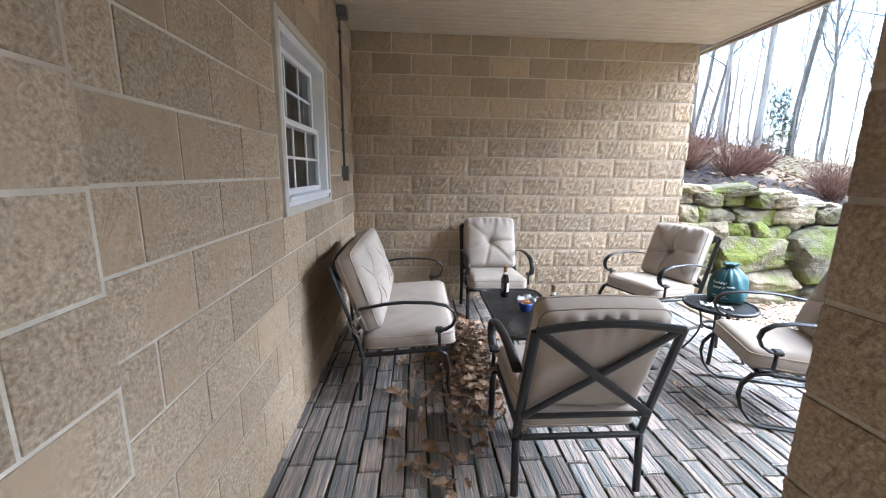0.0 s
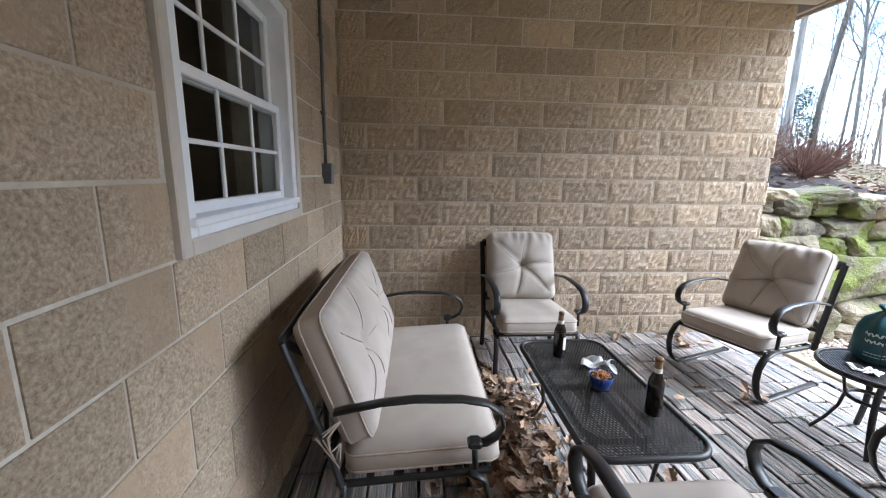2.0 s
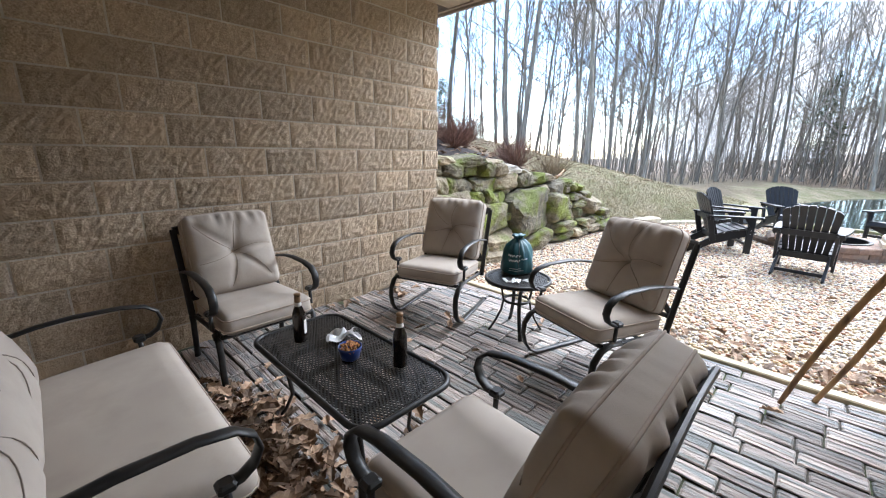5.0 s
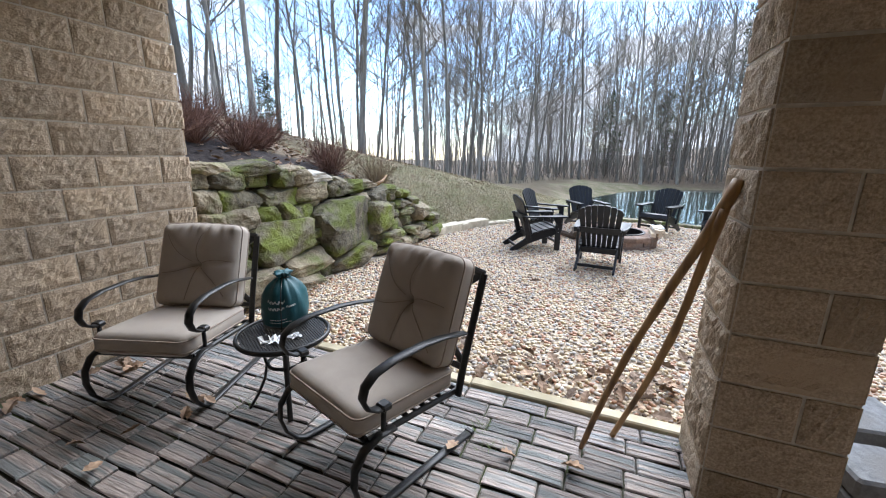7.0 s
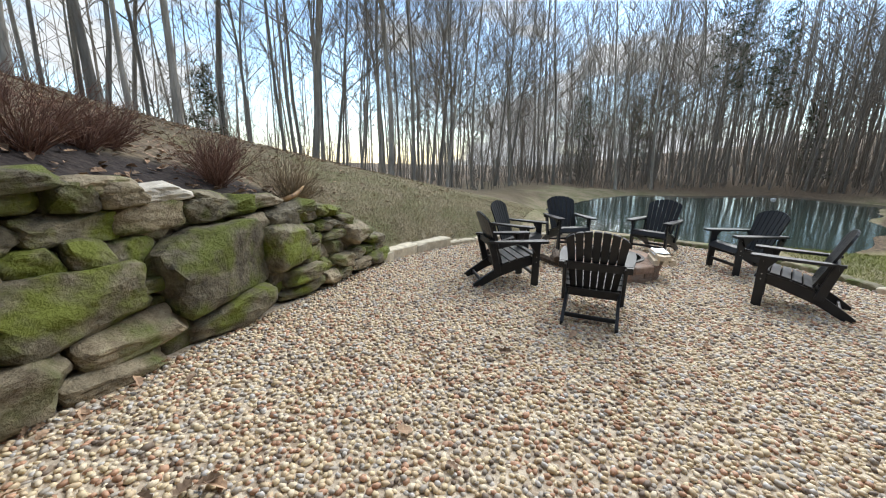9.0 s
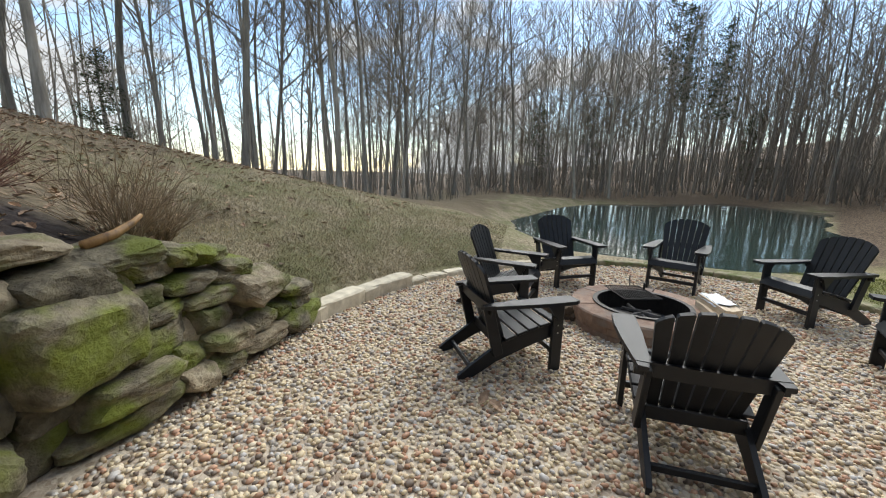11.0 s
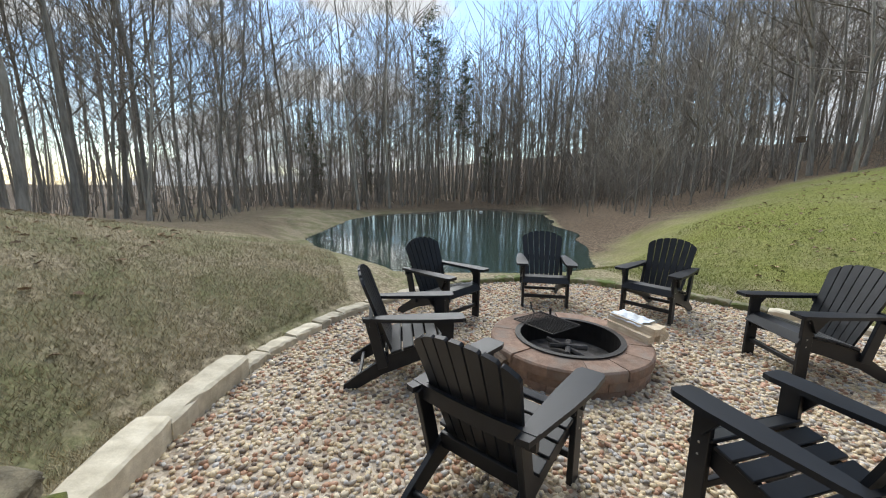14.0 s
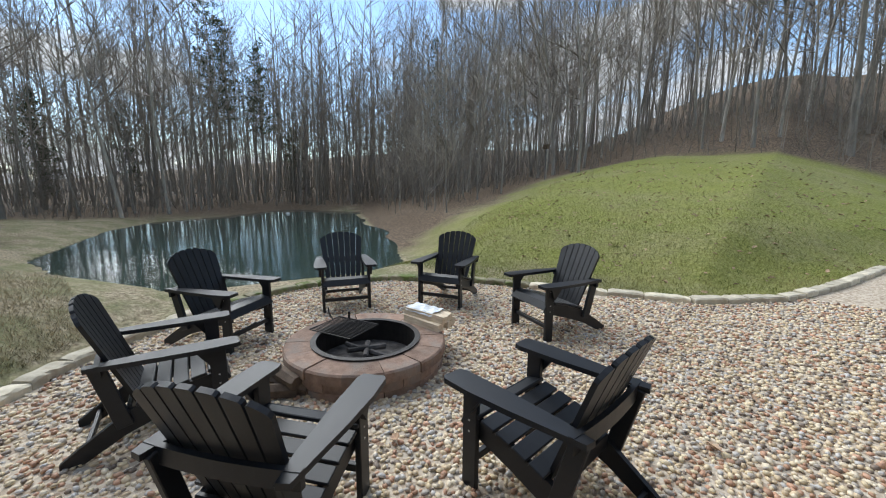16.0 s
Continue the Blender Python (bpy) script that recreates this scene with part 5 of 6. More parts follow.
bs.add([bag_point(2 * math.pi * k / nb, r, z) for r, z in prof for k in range(nb)],
       [(i * nb + k, i * nb + (k + 1) % nb, (i + 1) * nb + (k + 1) % nb, (i + 1) * nb + k) for i in range(len(prof) - 1) for k in range(nb)] + [tuple(range(nb - 1, -1, -1)), tuple(range((len(prof) - 1) * nb, len(prof) * nb))])
part("sack", bs, M_TEAL, bag, smooth=True)
knot = [(0.036 * math.cos(2 * math.pi * k / 16), 0.031 * math.sin(2 * math.pi * k / 16), 0.272) for k in range(16)]
part("drawstring", Shape().tube(knot + knot[:2], 0.004, 6, caps=False, up=(0, 0, 1)).tube([(-0.03, -0.02, 0.272), (-0.10, -0.075, 0.225), (-0.125, -0.09, 0.15), (-0.14, -0.10, 0.02)], 0.003, 5), M_FRAME, bag, smooth=True)


def print_bar(s, a0, a1, z, th, wob=0.0, seed=0):
    n = 14
    pr, zz = [], []
    for i in range(n + 1):
        a = radians(a0 + (a1 - a0) * i / n)
        z_i = z + wob * math.sin(i * 1.9 + seed)
        r = np.interp(z_i, [p[1] for p in prof[:9]], [p[0] for p in prof[:9]]) + 0.006
        pr.append(Vector(bag_point(a, float(r), z_i)))
        zz.append(th * (0.55 + 0.45 * math.sin(i * 2.7 + seed)))
    s.add([p + Vector((0, 0, q)) for p, q in zip(pr, zz)] + [p - Vector((0, 0, q)) for p, q in zip(pr, zz)], [(n + 1 + i, n + 2 + i, i + 1, i) for i in range(n)])


for spec in ((178, 228, 0.158, 0.010, 0.007, 0), (184, 226, 0.122, 0.010, 0.006, 2), (230, 254, 0.135, 0.006, 0.004, 4), (190, 230, 0.060, 0.0035, 0.0, 1), (188, 240, 0.044, 0.003, 0.0, 3)):
    pb = Shape()
    print_bar(pb, *spec)
    part("print_line", pb, M_PRINT, bag, "white script-like print")


# ---- walking sticks leaning on the pillar ----
def stick(foot, top, r0, r1, seed, label):
    r = random.Random(seed)
    f, t = Vector(foot), Vector(top)
    pts, rs = [], []
    ph = r.uniform(0, 6)
    for i in range(19):
        k = i / 18
        p = f.lerp(t, k) + Vector((0.018 * math.sin(5 * k + ph) + r.uniform(-0.004, 0.004), 0.022 * math.sin(4 * k + ph + 1), 0))
        pts.append(p)
        rs.append((r0 + (r1 - r0) * k) * r.uniform(0.9, 1.12))
    s = Shape().tube(pts, rs, 10)
    return tagged(part("walking_stick", s, M_STICK, smooth=True), label, "walking stick", "walking sticks")


stick((2.62, 1.115, 0.002), (2.66, 0.70, 1.315), 0.012, 0.022, 2, "knobbly yellow-brown walking stick leaning on the pillar")
stick((2.76, 0.977, 0.002), (2.62, 0.70, 1.205), 0.013, 0.019, 7, "straight reddish-brown walking stick leaning on the pillar")
slab = thing("concrete_block", pose(3.15, -0.12, -0.06, 0, 0, 8), "grey concrete block beside the pillar", "concrete block")
part("block", Shape().chamfer_box(-0.14, -0.17, 0, 0.20, 0.15, 0.26, 0.012), M_CONCRETE, slab)


# ---- adirondack chairs ----
def adirondack(m):
    ob = thing("adirondack_chair", m, "black slatted adirondack chair on pale pebble gravel", "chair", "adirondack chairs round the fire pit")
    for sx in (-1, 1):
        x = sx * 0.275
        leg = part("front_leg", Shape().chamfer_box(x - 0.016, 0.235, -0.02, x + 0.016, 0.325, 0.545, 0.004), M_POLY, ob)
        for zz in (0.30, 0.36, 0.50):
            part("bolt", Shape().lathe([(0.006, 0), (0.005, 0.002), (0.001, 0.003)], 8).moved(pose(x + sx * 0.016, 0.28 + 0.02 * ((zz * 100) % 2), zz, 0, 90 * sx, 0)), M_BOLT, leg)
        bracket = Shape()
        bracket.add([(x + sx * k, y, z) for k in (0.016, 0.046) for y, z in ((0.30, 0.545), (0.16, 0.545), (0.25, 0.42))], [(0, 1, 2), (5, 4, 3), (0, 3, 4, 1), (1, 4, 5, 2), (2, 5, 3, 0)])
        part("bracket", bracket, M_POLY, ob)
        # stringer from the seat front down to the rear foot
        st = Shape()
        xi = x - sx * 0.034
        prof_s = [(0.31, 0.375), (0.31, 0.275), (0.05, 0.20), (-0.20, 0.11), (-0.40, 0.0), (-0.50, -0.02), (-0.50, 0.03), (-0.42, 0.09), (-0.18, 0.25), (0.05, 0.325)]
        k = len(prof_s)
        st.add([(xi - 0.014, y, z) for y, z in prof_s] + [(xi + 0.014, y, z) for y, z in prof_s], [tuple(range(k)), tuple(range(2 * k - 1, k - 1, -1))] + [(i, k + i, k + (i + 1) % k, (i + 1) % k) for i in range(k)])
        part("stringer", st, M_POLY, ob)
        # arm board, wide at the front, narrowing to the back
        ar = Shape()
        out = [(0.40, -0.035), (0.405, 0.075), (0.38, 0.092), (0.22, 0.098), (0.0, 0.085), (-0.22, 0.062), (-0.34, 0.05), (-0.35, 0.0), (-0.2, -0.025), (0.1, -0.045), (0.36, -0.05)]
        k = len(out)
        ar.add([(x + sx * d, y, 0.545) for y, d in out] + [(x + sx * d * 0.995, y * 0.997, 0.572) for y, d in out], [tuple(range(k)), tuple(range(2 * k - 1, k - 1, -1))] + [(i, k + i, k + (i + 1) % k, (i + 1) % k) for i in range(k)])
        part("arm", ar, M_POLY, ob)
        part("rear_post", Shape().chamfer_box(-0.016, -0.04, 0, 0.016, 0.04, 0.40, 0.004, pose(x - sx * 0.005, -0.20, 0.17, 14)), M_POLY, ob)
    # seat slats following the stringers
    seat_line = [(0.318, 0.352, -62), (0.262, 0.387, -12), (0.172, 0.370, 10), (0.080, 0.350, 14), (-0.012, 0.325, 17), (-0.104, 0.296, 19)]
    for y, z, tilt in seat_line:
        part("seat_slat", Shape().chamfer_box(-0.285, -0.041, -0.011, 0.285, 0.041, 0.011, 0.004, pose(0, y, z, tilt)), M_POLY, ob)
    # fan back of seven slats with a rounded top
    rec = radians(21)
    for k in range(-3, 4):
        b0, b1, t0, t1 = (k - 0.43) * 0.062, (k + 0.43) * 0.062, (k - 0.435) * 0.080, (k + 0.435) * 0.080

        def crown_at(u):
            return 0.55 + 0.155 * math.sqrt(max(0.0, 1 - (u / 0.292) ** 2))
        s = Shape()
        vs = []
        for d in (-0.011, 0.011):
            us = [t1, t1 - 0.008, (t0 + t1) / 2, t0 + 0.008, t0]
            outline = [(b0, 0.0), (b1, 0.0), (t1, crown_at(t1) - 0.008)] + [(u, crown_at(u)) for u in us[1:4]] + [(t0, crown_at(t0) - 0.008)]
            for u, v in outline:
                curve = 0.018 * (u / 0.28) ** 2
                vs.append((u, -0.135 - v * math.sin(rec) + (d + curve) * math.cos(rec), 0.235 + v * math.cos(rec) + (d + curve) * math.sin(rec)))
        s.add(vs, [(0, 1, 2, 3, 4, 5, 6), (13, 12, 11, 10, 9, 8, 7)] + [(i, 7 + i, 7 + (i + 1) % 7, (i + 1) % 7) for i in range(7)])
        part("back_slat", s, M_POLY, ob)
    brace = Shape()
    rows = []
    for i in range(9):
        u0 = -0.33 + 0.66 * i / 8
        ya = -0.285 + 0.02 * (u0 / 0.33) ** 2
        rows += [(u0, ya, 0.50), (u0, ya - 0.026, 0.50), (u0, ya - 0.026, 0.575), (u0, ya, 0.575)]
    brace.add(rows, [(i * 4 + a, i * 4 + (a + 1) % 4, i * 4 + 4 + (a + 1) % 4, i * 4 + 4 + a) for i in range(8) for a in range(4)] + [(3, 2, 1, 0), (32, 33, 34, 35)])
    part("back_brace", brace, M_POLY, ob)
    part("lower_brace", Shape().chamfer_box(-0.24, -0.19, 0.20, 0.24, -0.165, 0.28, 0.004), M_POLY, ob)
    part("stretcher", Shape().chamfer_box(-0.262, 0.262, 0.115, 0.262, 0.295, 0.155, 0.004), M_POLY, ob)
    part("stretcher", Shape().chamfer_box(-0.228, -0.40, 0.045, 0.228, -0.375, 0.085, 0.004), M_POLY, ob)
    return ob


def gravel_z(x, y):
    return float(height(x, y)) + 0.012


CHAIRS = [((6.95, 1.13), (0.997, -0.078)), ((7.574, 1.941), (0.485, -0.874)), ((8.731, 2.01), (-0.238, -0.971)), ((9.748, 1.405), (-0.88, -0.474)),
          ((9.90, 0.183), (-0.879, 0.477)), ((9.16, -0.72), (-0.34, 0.94)), ((7.83, -0.698), (0.391, 0.92))]
first = None
for (fx, fy), (dx, dy) in CHAIRS:
    n_ = math.hypot(dx, dy)
    dx, dy = dx / n_, dy / n_
    ox, oy = fx - 0.28 * dx, fy - 0.28 * dy
    m = facing(ox, oy, dx, dy, gravel_z(ox, oy))
    if first is None:
        first = adirondack(m)
    else:
        copy_thing(first, m)


# ---- fire pit ----
pz = gravel_z(*PIT) - 0.02
pit = thing("fire_pit", pose(PIT[0], PIT[1], pz), "round brown block fire pit with a steel ring", "fire pit")


def wedge(r0, r1, a0, a1, z0, z1, c=0.008, n=3):
    s = Shape()
    rows = []
    for r, z in ((r0, z0), (r1, z0), (r1, z0 + 0), (r1, z1 - c), (r1 - c, z1), (r0 + c, z1), (r0, z1 - c)):
        rows.append([(r * math.cos(a0 + (a1 - a0) * i / n), r * math.sin(a0 + (a1 - a0) * i / n), z) for i in range(n + 1)])
    rows.pop(2)
    k = n + 1
    fs = []
    for j in range(len(rows)):
        j2 = (j + 1) % len(rows)
        for i in range(n):
            fs.append((j * k + i, j * k + i + 1, j2 * k + i + 1, j2 * k + i))
    fs.append(tuple(j * k for j in range(len(rows) - 1, -1, -1)))
    fs.append(tuple(j * k + n for j in range(len(rows))))
    return s.add([p for r in rows for p in r], fs)


NB = 14
gapa = 0.012
course_mesh = wedge(0.46, 0.665, gapa / 2, 2 * math.pi / NB - gapa / 2, 0, 0.071).mesh("wall_block", M_PITBLOCK)
cap_mesh = wedge(0.445, 0.685, gapa / 2, 2 * math.pi / NB - gapa / 2, 0, 0.085, 0.014).mesh("cap_block", M_PITBLOCK)
pr_ = random.Random(4)
for c in range(3):
    for k in range(NB):
        piece("cap_block" if c == 2 else "wall_block", cap_mesh if c == 2 else course_mesh, pit,
              pose(pr_.uniform(-0.004, 0.004), pr_.uniform(-0.004, 0.004), 0.074 * c, 0, 0, 360 / NB * (k + 0.5 * (c % 2)) + pr_.uniform(-0.4, 0.4)))
part("fire_ring", Shape().lathe([(0.430, 0.02), (0.430, 0.235), (0.422, 0.248), (0.468, 0.248), (0.468, 0.238), (0.442, 0.236), (0.442, 0.02)], 48, caps=False), M_STEEL, pit, smooth=False)
part("ash_bed", Shape().lathe([(0.001, 0.075), (0.15, 0.07), (0.30, 0.05), (0.431, 0.04)], 24, caps=False), M_ASH, pit)
lg = Shape()
for a, l_, zz in ((20, 0.22, 0.095), (80, 0.18, 0.115), (140, 0.2, 0.105)):
    lg.tube([(-l_ * math.cos(radians(a)), -l_ * math.sin(radians(a)), zz), (l_ * math.cos(radians(a)), l_ * math.sin(radians(a)), zz + 0.05)], [0.028, 0.022], 7)
tagged(part("charred_log", lg.moved(pose(PIT[0], PIT[1], pz)), M_ASH), "charred log remains in the ash of the fire pit", "charred log")

grate = thing("grill_grate", pose(8.835, 0.915, pz + 0.235, 0, 0, -75), "black steel swing-away grill grate over the fire pit", "grill grate")
part("frame", Shape().tube([(-0.195, -0.235, 0.03), (0.195, -0.235, 0.03), (0.195, 0.235, 0.03), (-0.195, 0.235, 0.03), (-0.195, -0.235, 0.03)], 0.007, 6), M_STEEL, grate)
for k in range(1, 15):
    xk = -0.195 + 0.39 * k / 15
    part("bar", Shape().tube([(xk, -0.235, 0.032), (xk, 0.235, 0.032)], 0.0045, 5), M_STEEL, grate)
part("post", Shape().tube([(0.20, 0.12, -0.20), (0.20, 0.12, 0.10)], 0.012, 8).tube([(0.20, 0.12, 0.03), (0.12, 0.12, 0.026)], 0.008, 6), M_STEEL, grate)
part("handle", Shape().tube([(0.10, 0.235, 0.03), (0.12, 0.30, 0.07), (0.14, 0.33, 0.12)], 0.007, 6), M_STEEL, grate)


def split_log(r, ln, seed, corners=(0.45, 1.3, 2.3, 3.4, 4.3, 5.6)):
    """A log split to an uneven wedge, rough along its length."""
    q = random.Random(seed)
    pts = [(r * q.uniform(0.9, 1.15) * math.cos(a), r * q.uniform(0.9, 1.1) * math.sin(a)) for a in corners]
    s = Shape()
    n, m = len(pts), 7
    vs = []
    for i in range(m):
        u = i / (m - 1)
        k = 0.94 if i in (0, m - 1) else 1.0
        for y_, z_ in pts:
            vs.append(((u - 0.5) * ln + q.uniform(-0.006, 0.006), k * y_ + q.uniform(-0.004, 0.004), k * z_ + q.uniform(-0.004, 0.004)))
    s.add(vs, [(i * n + k, i * n + (k + 1) % n, (i + 1) * n + (k + 1) % n, (i + 1) * n + k) for i in range(m - 1) for k in range(n)] + [tuple(range(n - 1, -1, -1)), tuple(range((m - 1) * n, m * n))])
    return s


la = 3.0
stack = pose(8.41, 0.245, pz + 0.232, 0, 0, la)
BOXY, WEDGE = (0.7, 2.4, 3.8, 5.5), (0.6, 1.5, 2.6, 4.2, 5.3)
for i, (dx, dy, dz, r, ln, tilt, corners) in enumerate(((0.0, 0.085, 0.032, 0.050, 0.47, 0, BOXY), (-0.02, 0.0, 0.034, 0.046, 0.45, 20, WEDGE), (0.01, -0.085, 0.034, 0.047, 0.46, 45, WEDGE),
                                                        (0.0, 0.055, 0.098, 0.052, 0.49, 4, BOXY), (-0.01, -0.045, 0.096, 0.048, 0.45, -8, BOXY))):
    s = split_log(r, ln, 20 + i, corners).moved(stack @ pose(dx, dy, dz, tilt, 0, (-3, 2, 4, 1, -2)[i]))
    tagged(part("firewood_log", s, M_SPLITWOOD), "pale split firewood log stacked on the pit rim", "firewood", "split logs on the fire pit")
wrap = Shape()
NW = 9
rows_w = [[((i / NW - 0.36) * 0.34, (j / NW - 0.5) * 0.205, 0.146 + 0.005 * math.sin(2.1 * i + j) - (0.03 if j in (0, NW) else 0.0)) for j in range(NW + 1)] for i in range(NW + 1)]
K = NW + 1
wv = [p for r in rows_w for p in r] + [(x, y, z - 0.003) for r in rows_w for x, y, z in r]
wq = [(i * K + j, (i + 1) * K + j, (i + 1) * K + j + 1, i * K + j + 1) for i in range(NW) for j in range(NW)]
wrap.add(wv, wq + [tuple(K * K + a for a in f[::-1]) for f in wq])
tagged(part("paper_wrapper", wrap.moved(stack), M_PAPERWRAP), "creased pale paper wrapper lying on the split firewood", "wrapper")
for i, (dx, dy, dz, a) in enumerate(((0.0, 0.0, 0.05, 30), (0.10, 0.06, 0.05, 60), (0.04, 0.02, 0.13, 10))):
    m = pose(8.56, 1.60, gravel_z(8.56, 1.60), 0, 0, a) @ pose(dx, dy, dz, 0, -8, 0)
    tagged(part("firewood_log", split_log(0.055, 0.34, 40 + i).moved(m), M_BARKWOOD), "dark bark-covered log heaped beside the fire pit", "firewood", "logs beside the fire pit")


# ---- shrubs on the bank ----
def shrub(x, y, size, material, label, seed, stems=90, spread_=0.9, tall=0.7):
    r = random.Random(seed)
    clumps = [Shape() for _ in range(7)]
    for n_stem in range(stems):
        s = clumps[n_stem % 7]
        a, o = r.uniform(0, 6.283), r.uniform(0.25, 1.0) * spread_
        ln = size * r.uniform(0.6, 1.1)
        d = Vector((math.cos(a) * o, math.sin(a) * o, tall * r.uniform(0.6, 1.3))).normalized()
        p = Vector((r.gauss(0, 0.05 * size), r.gauss(0, 0.05 * size), -0.03))
        pts = [p.copy()]
        for _ in range(4):
            d = (d + Vector((r.gauss(0, 0.16), r.gauss(0, 0.16), r.gauss(0.02, 0.12)))).normalized()
            p = p + d * ln / 4
            pts.append(p.copy())
        s.tube(pts, [0.0038, 0.0032, 0.0026, 0.002, 0.0012], 3, caps=False)
        for _ in range(4):
            k = r.randint(1, 3)
            q = pts[k].lerp(pts[k + 1], r.random())
            e = d + Vector((r.gauss(0, 0.6), r.gauss(0, 0.6), r.gauss(0.1, 0.4)))
            s.tube([q, q + e.normalized() * ln * r.uniform(0.15, 0.35)], [0.0024, 0.0011], 3, caps=False)
    ob = thing("shrub", pose(x, y, float(height(x, y))), label, "shrub", "shrubs on the bank")
    for s in clumps:
        part("brushwood", s, material, ob)


for i, (x, y, sz) in enumerate(((3.35, 5.15, 0.55), (3.85, 5.35, 0.62), (4.35, 5.25, 0.66), (4.9, 5.6, 0.55), (5.75, 5.05, 0.62), (6.1, 5.45, 0.5), (5.3, 5.9, 0.5), (4.5, 6.2, 0.6), (3.6, 6.2, 0.6))):
    shrub(x, y, sz, M_SHRUB, "leafless reddish-brown twiggy shrub in dark mulch", 100 + i, 140)
for i, (x, y, sz) in enumerate(((6.55, 4.78, 0.72), (7.0, 5.0, 0.45))):
    shrub(x, y, sz, M_STRAW, "straw-coloured dry shrub above the stone wall", 200 + i, 120, 0.75, 0.8)

# a weathered branch lying at the wall top
br = Shape().tube([(6.05, 4.46, 0.93), (6.22, 4.45, 0.97), (6.35, 4.47, 1.02), (6.42, 4.48, 1.06)], [0.03, 0.028, 0.02, 0.012], 8)
tagged(part("driftwood", br, M_STICK, smooth=True), "weathered tan branch lying on the stone wall", "branch")

# ---- bird feeder pole on the lawn's edge and the float on the pond ----
fx, fy = 16.2, -16.6
fp = thing("feeder_pole", pose(fx, fy, float(height(fx, fy))), "grey pole with a small box at the edge of the woods", "feeder")
part("pole", Shape().tube([(0, 0, -0.2), (0, 0, 1.65)], 0.022, 8), M_GREYMETAL, fp)
part("box", Shape().chamfer_box(-0.13, -0.10, 1.6, 0.13, 0.10, 1.80, 0.01).box(-0.18, -0.14, 1.80, 0.18, 0.14, 1.83), M_BARKWOOD, fp)
tagged(part("pond_float", Shape().lathe([(0.02, 0), (0.14, 0.02), (0.16, 0.08), (0.11, 0.13), (0.02, 0.14)], 14).moved(pose(34.5, -11.0, WATER - 0.03)), M_WHITE, smooth=True), "white float near the far shore of the pond", "float")


# ---- dry-stone retaining wall ----
stone_rng = random.Random(21)


def stone_mesh(seed, blocky):
    r = random.Random(seed)
    bm = bmesh.new()
    bmesh.ops.create_icosphere(bm, subdivisions=4, radius=1.0)
    o = Vector((r.uniform(-50, 50), r.uniform(-50, 50), r.uniform(-50, 50)))
    cuts = [Vector((r.gauss(0, 1), r.gauss(0, 1), r.gauss(0, 1))).normalized() for _ in range(9)]
    lim = [r.uniform(0.92, 1.28) for _ in cuts]
    for v in bm.verts:
        p = v.co.copy()
        q = (abs(p.x) ** blocky + abs(p.y) ** blocky + abs(p.z) ** blocky) ** (1 / blocky)
        p = p / q
        for c, k in zip(cuts, lim):
            e = p.dot(c) - k
            if e > 0:
                p -= c * e
        p *= 1 + 0.08 * noise.noise(p * 1.4 + o) + 0.05 * noise.noise(p * 3.4 + o) + 0.022 * noise.noise(p * 8 + o)
        v.co = p
    me = bpy.data.meshes.new("stone")
    bm.to_mesh(me)
    bm.free()
    return me


STONES = []
for i in range(12):
    me = stone_mesh(300 + i, 9.0 if i % 3 else 5.5)
    me.materials.append(M_STONE_TAN if i % 5 in (1, 3) else M_STONE)
    STONES.append(me)
PALE_STONE = stone_mesh(400, 6.5)
PALE_STONE.materials.append(M_STONE_PALE)
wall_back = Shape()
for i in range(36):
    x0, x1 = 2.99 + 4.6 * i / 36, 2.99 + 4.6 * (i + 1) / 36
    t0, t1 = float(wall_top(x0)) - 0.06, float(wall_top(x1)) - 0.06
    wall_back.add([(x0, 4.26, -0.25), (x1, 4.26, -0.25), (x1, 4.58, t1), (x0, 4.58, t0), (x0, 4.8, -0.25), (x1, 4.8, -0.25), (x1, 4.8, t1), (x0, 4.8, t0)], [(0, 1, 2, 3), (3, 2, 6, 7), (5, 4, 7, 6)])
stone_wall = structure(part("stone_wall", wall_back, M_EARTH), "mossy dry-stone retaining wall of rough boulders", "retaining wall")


def lay(x, z, w, h, mesh=None, deep=0.30, tilt=0.0, behind=0.0):
    y = 4.16 + 0.34 * max(0, z + 0.1) / 1.2
    piece("stone", mesh or stone_rng.choice(STONES), stone_wall,
          pose(x, y + behind + 0.085 + stone_rng.uniform(-0.06, 0.06), z, stone_rng.uniform(-6, 6), tilt + stone_rng.uniform(-4, 4), stone_rng.choice((0, 180)) + stone_rng.uniform(-10, 10)) @ Matrix.Diagonal((w / 2 * 1.05, deep / 2 * 1.35, h / 2 * 1.08, 1)))


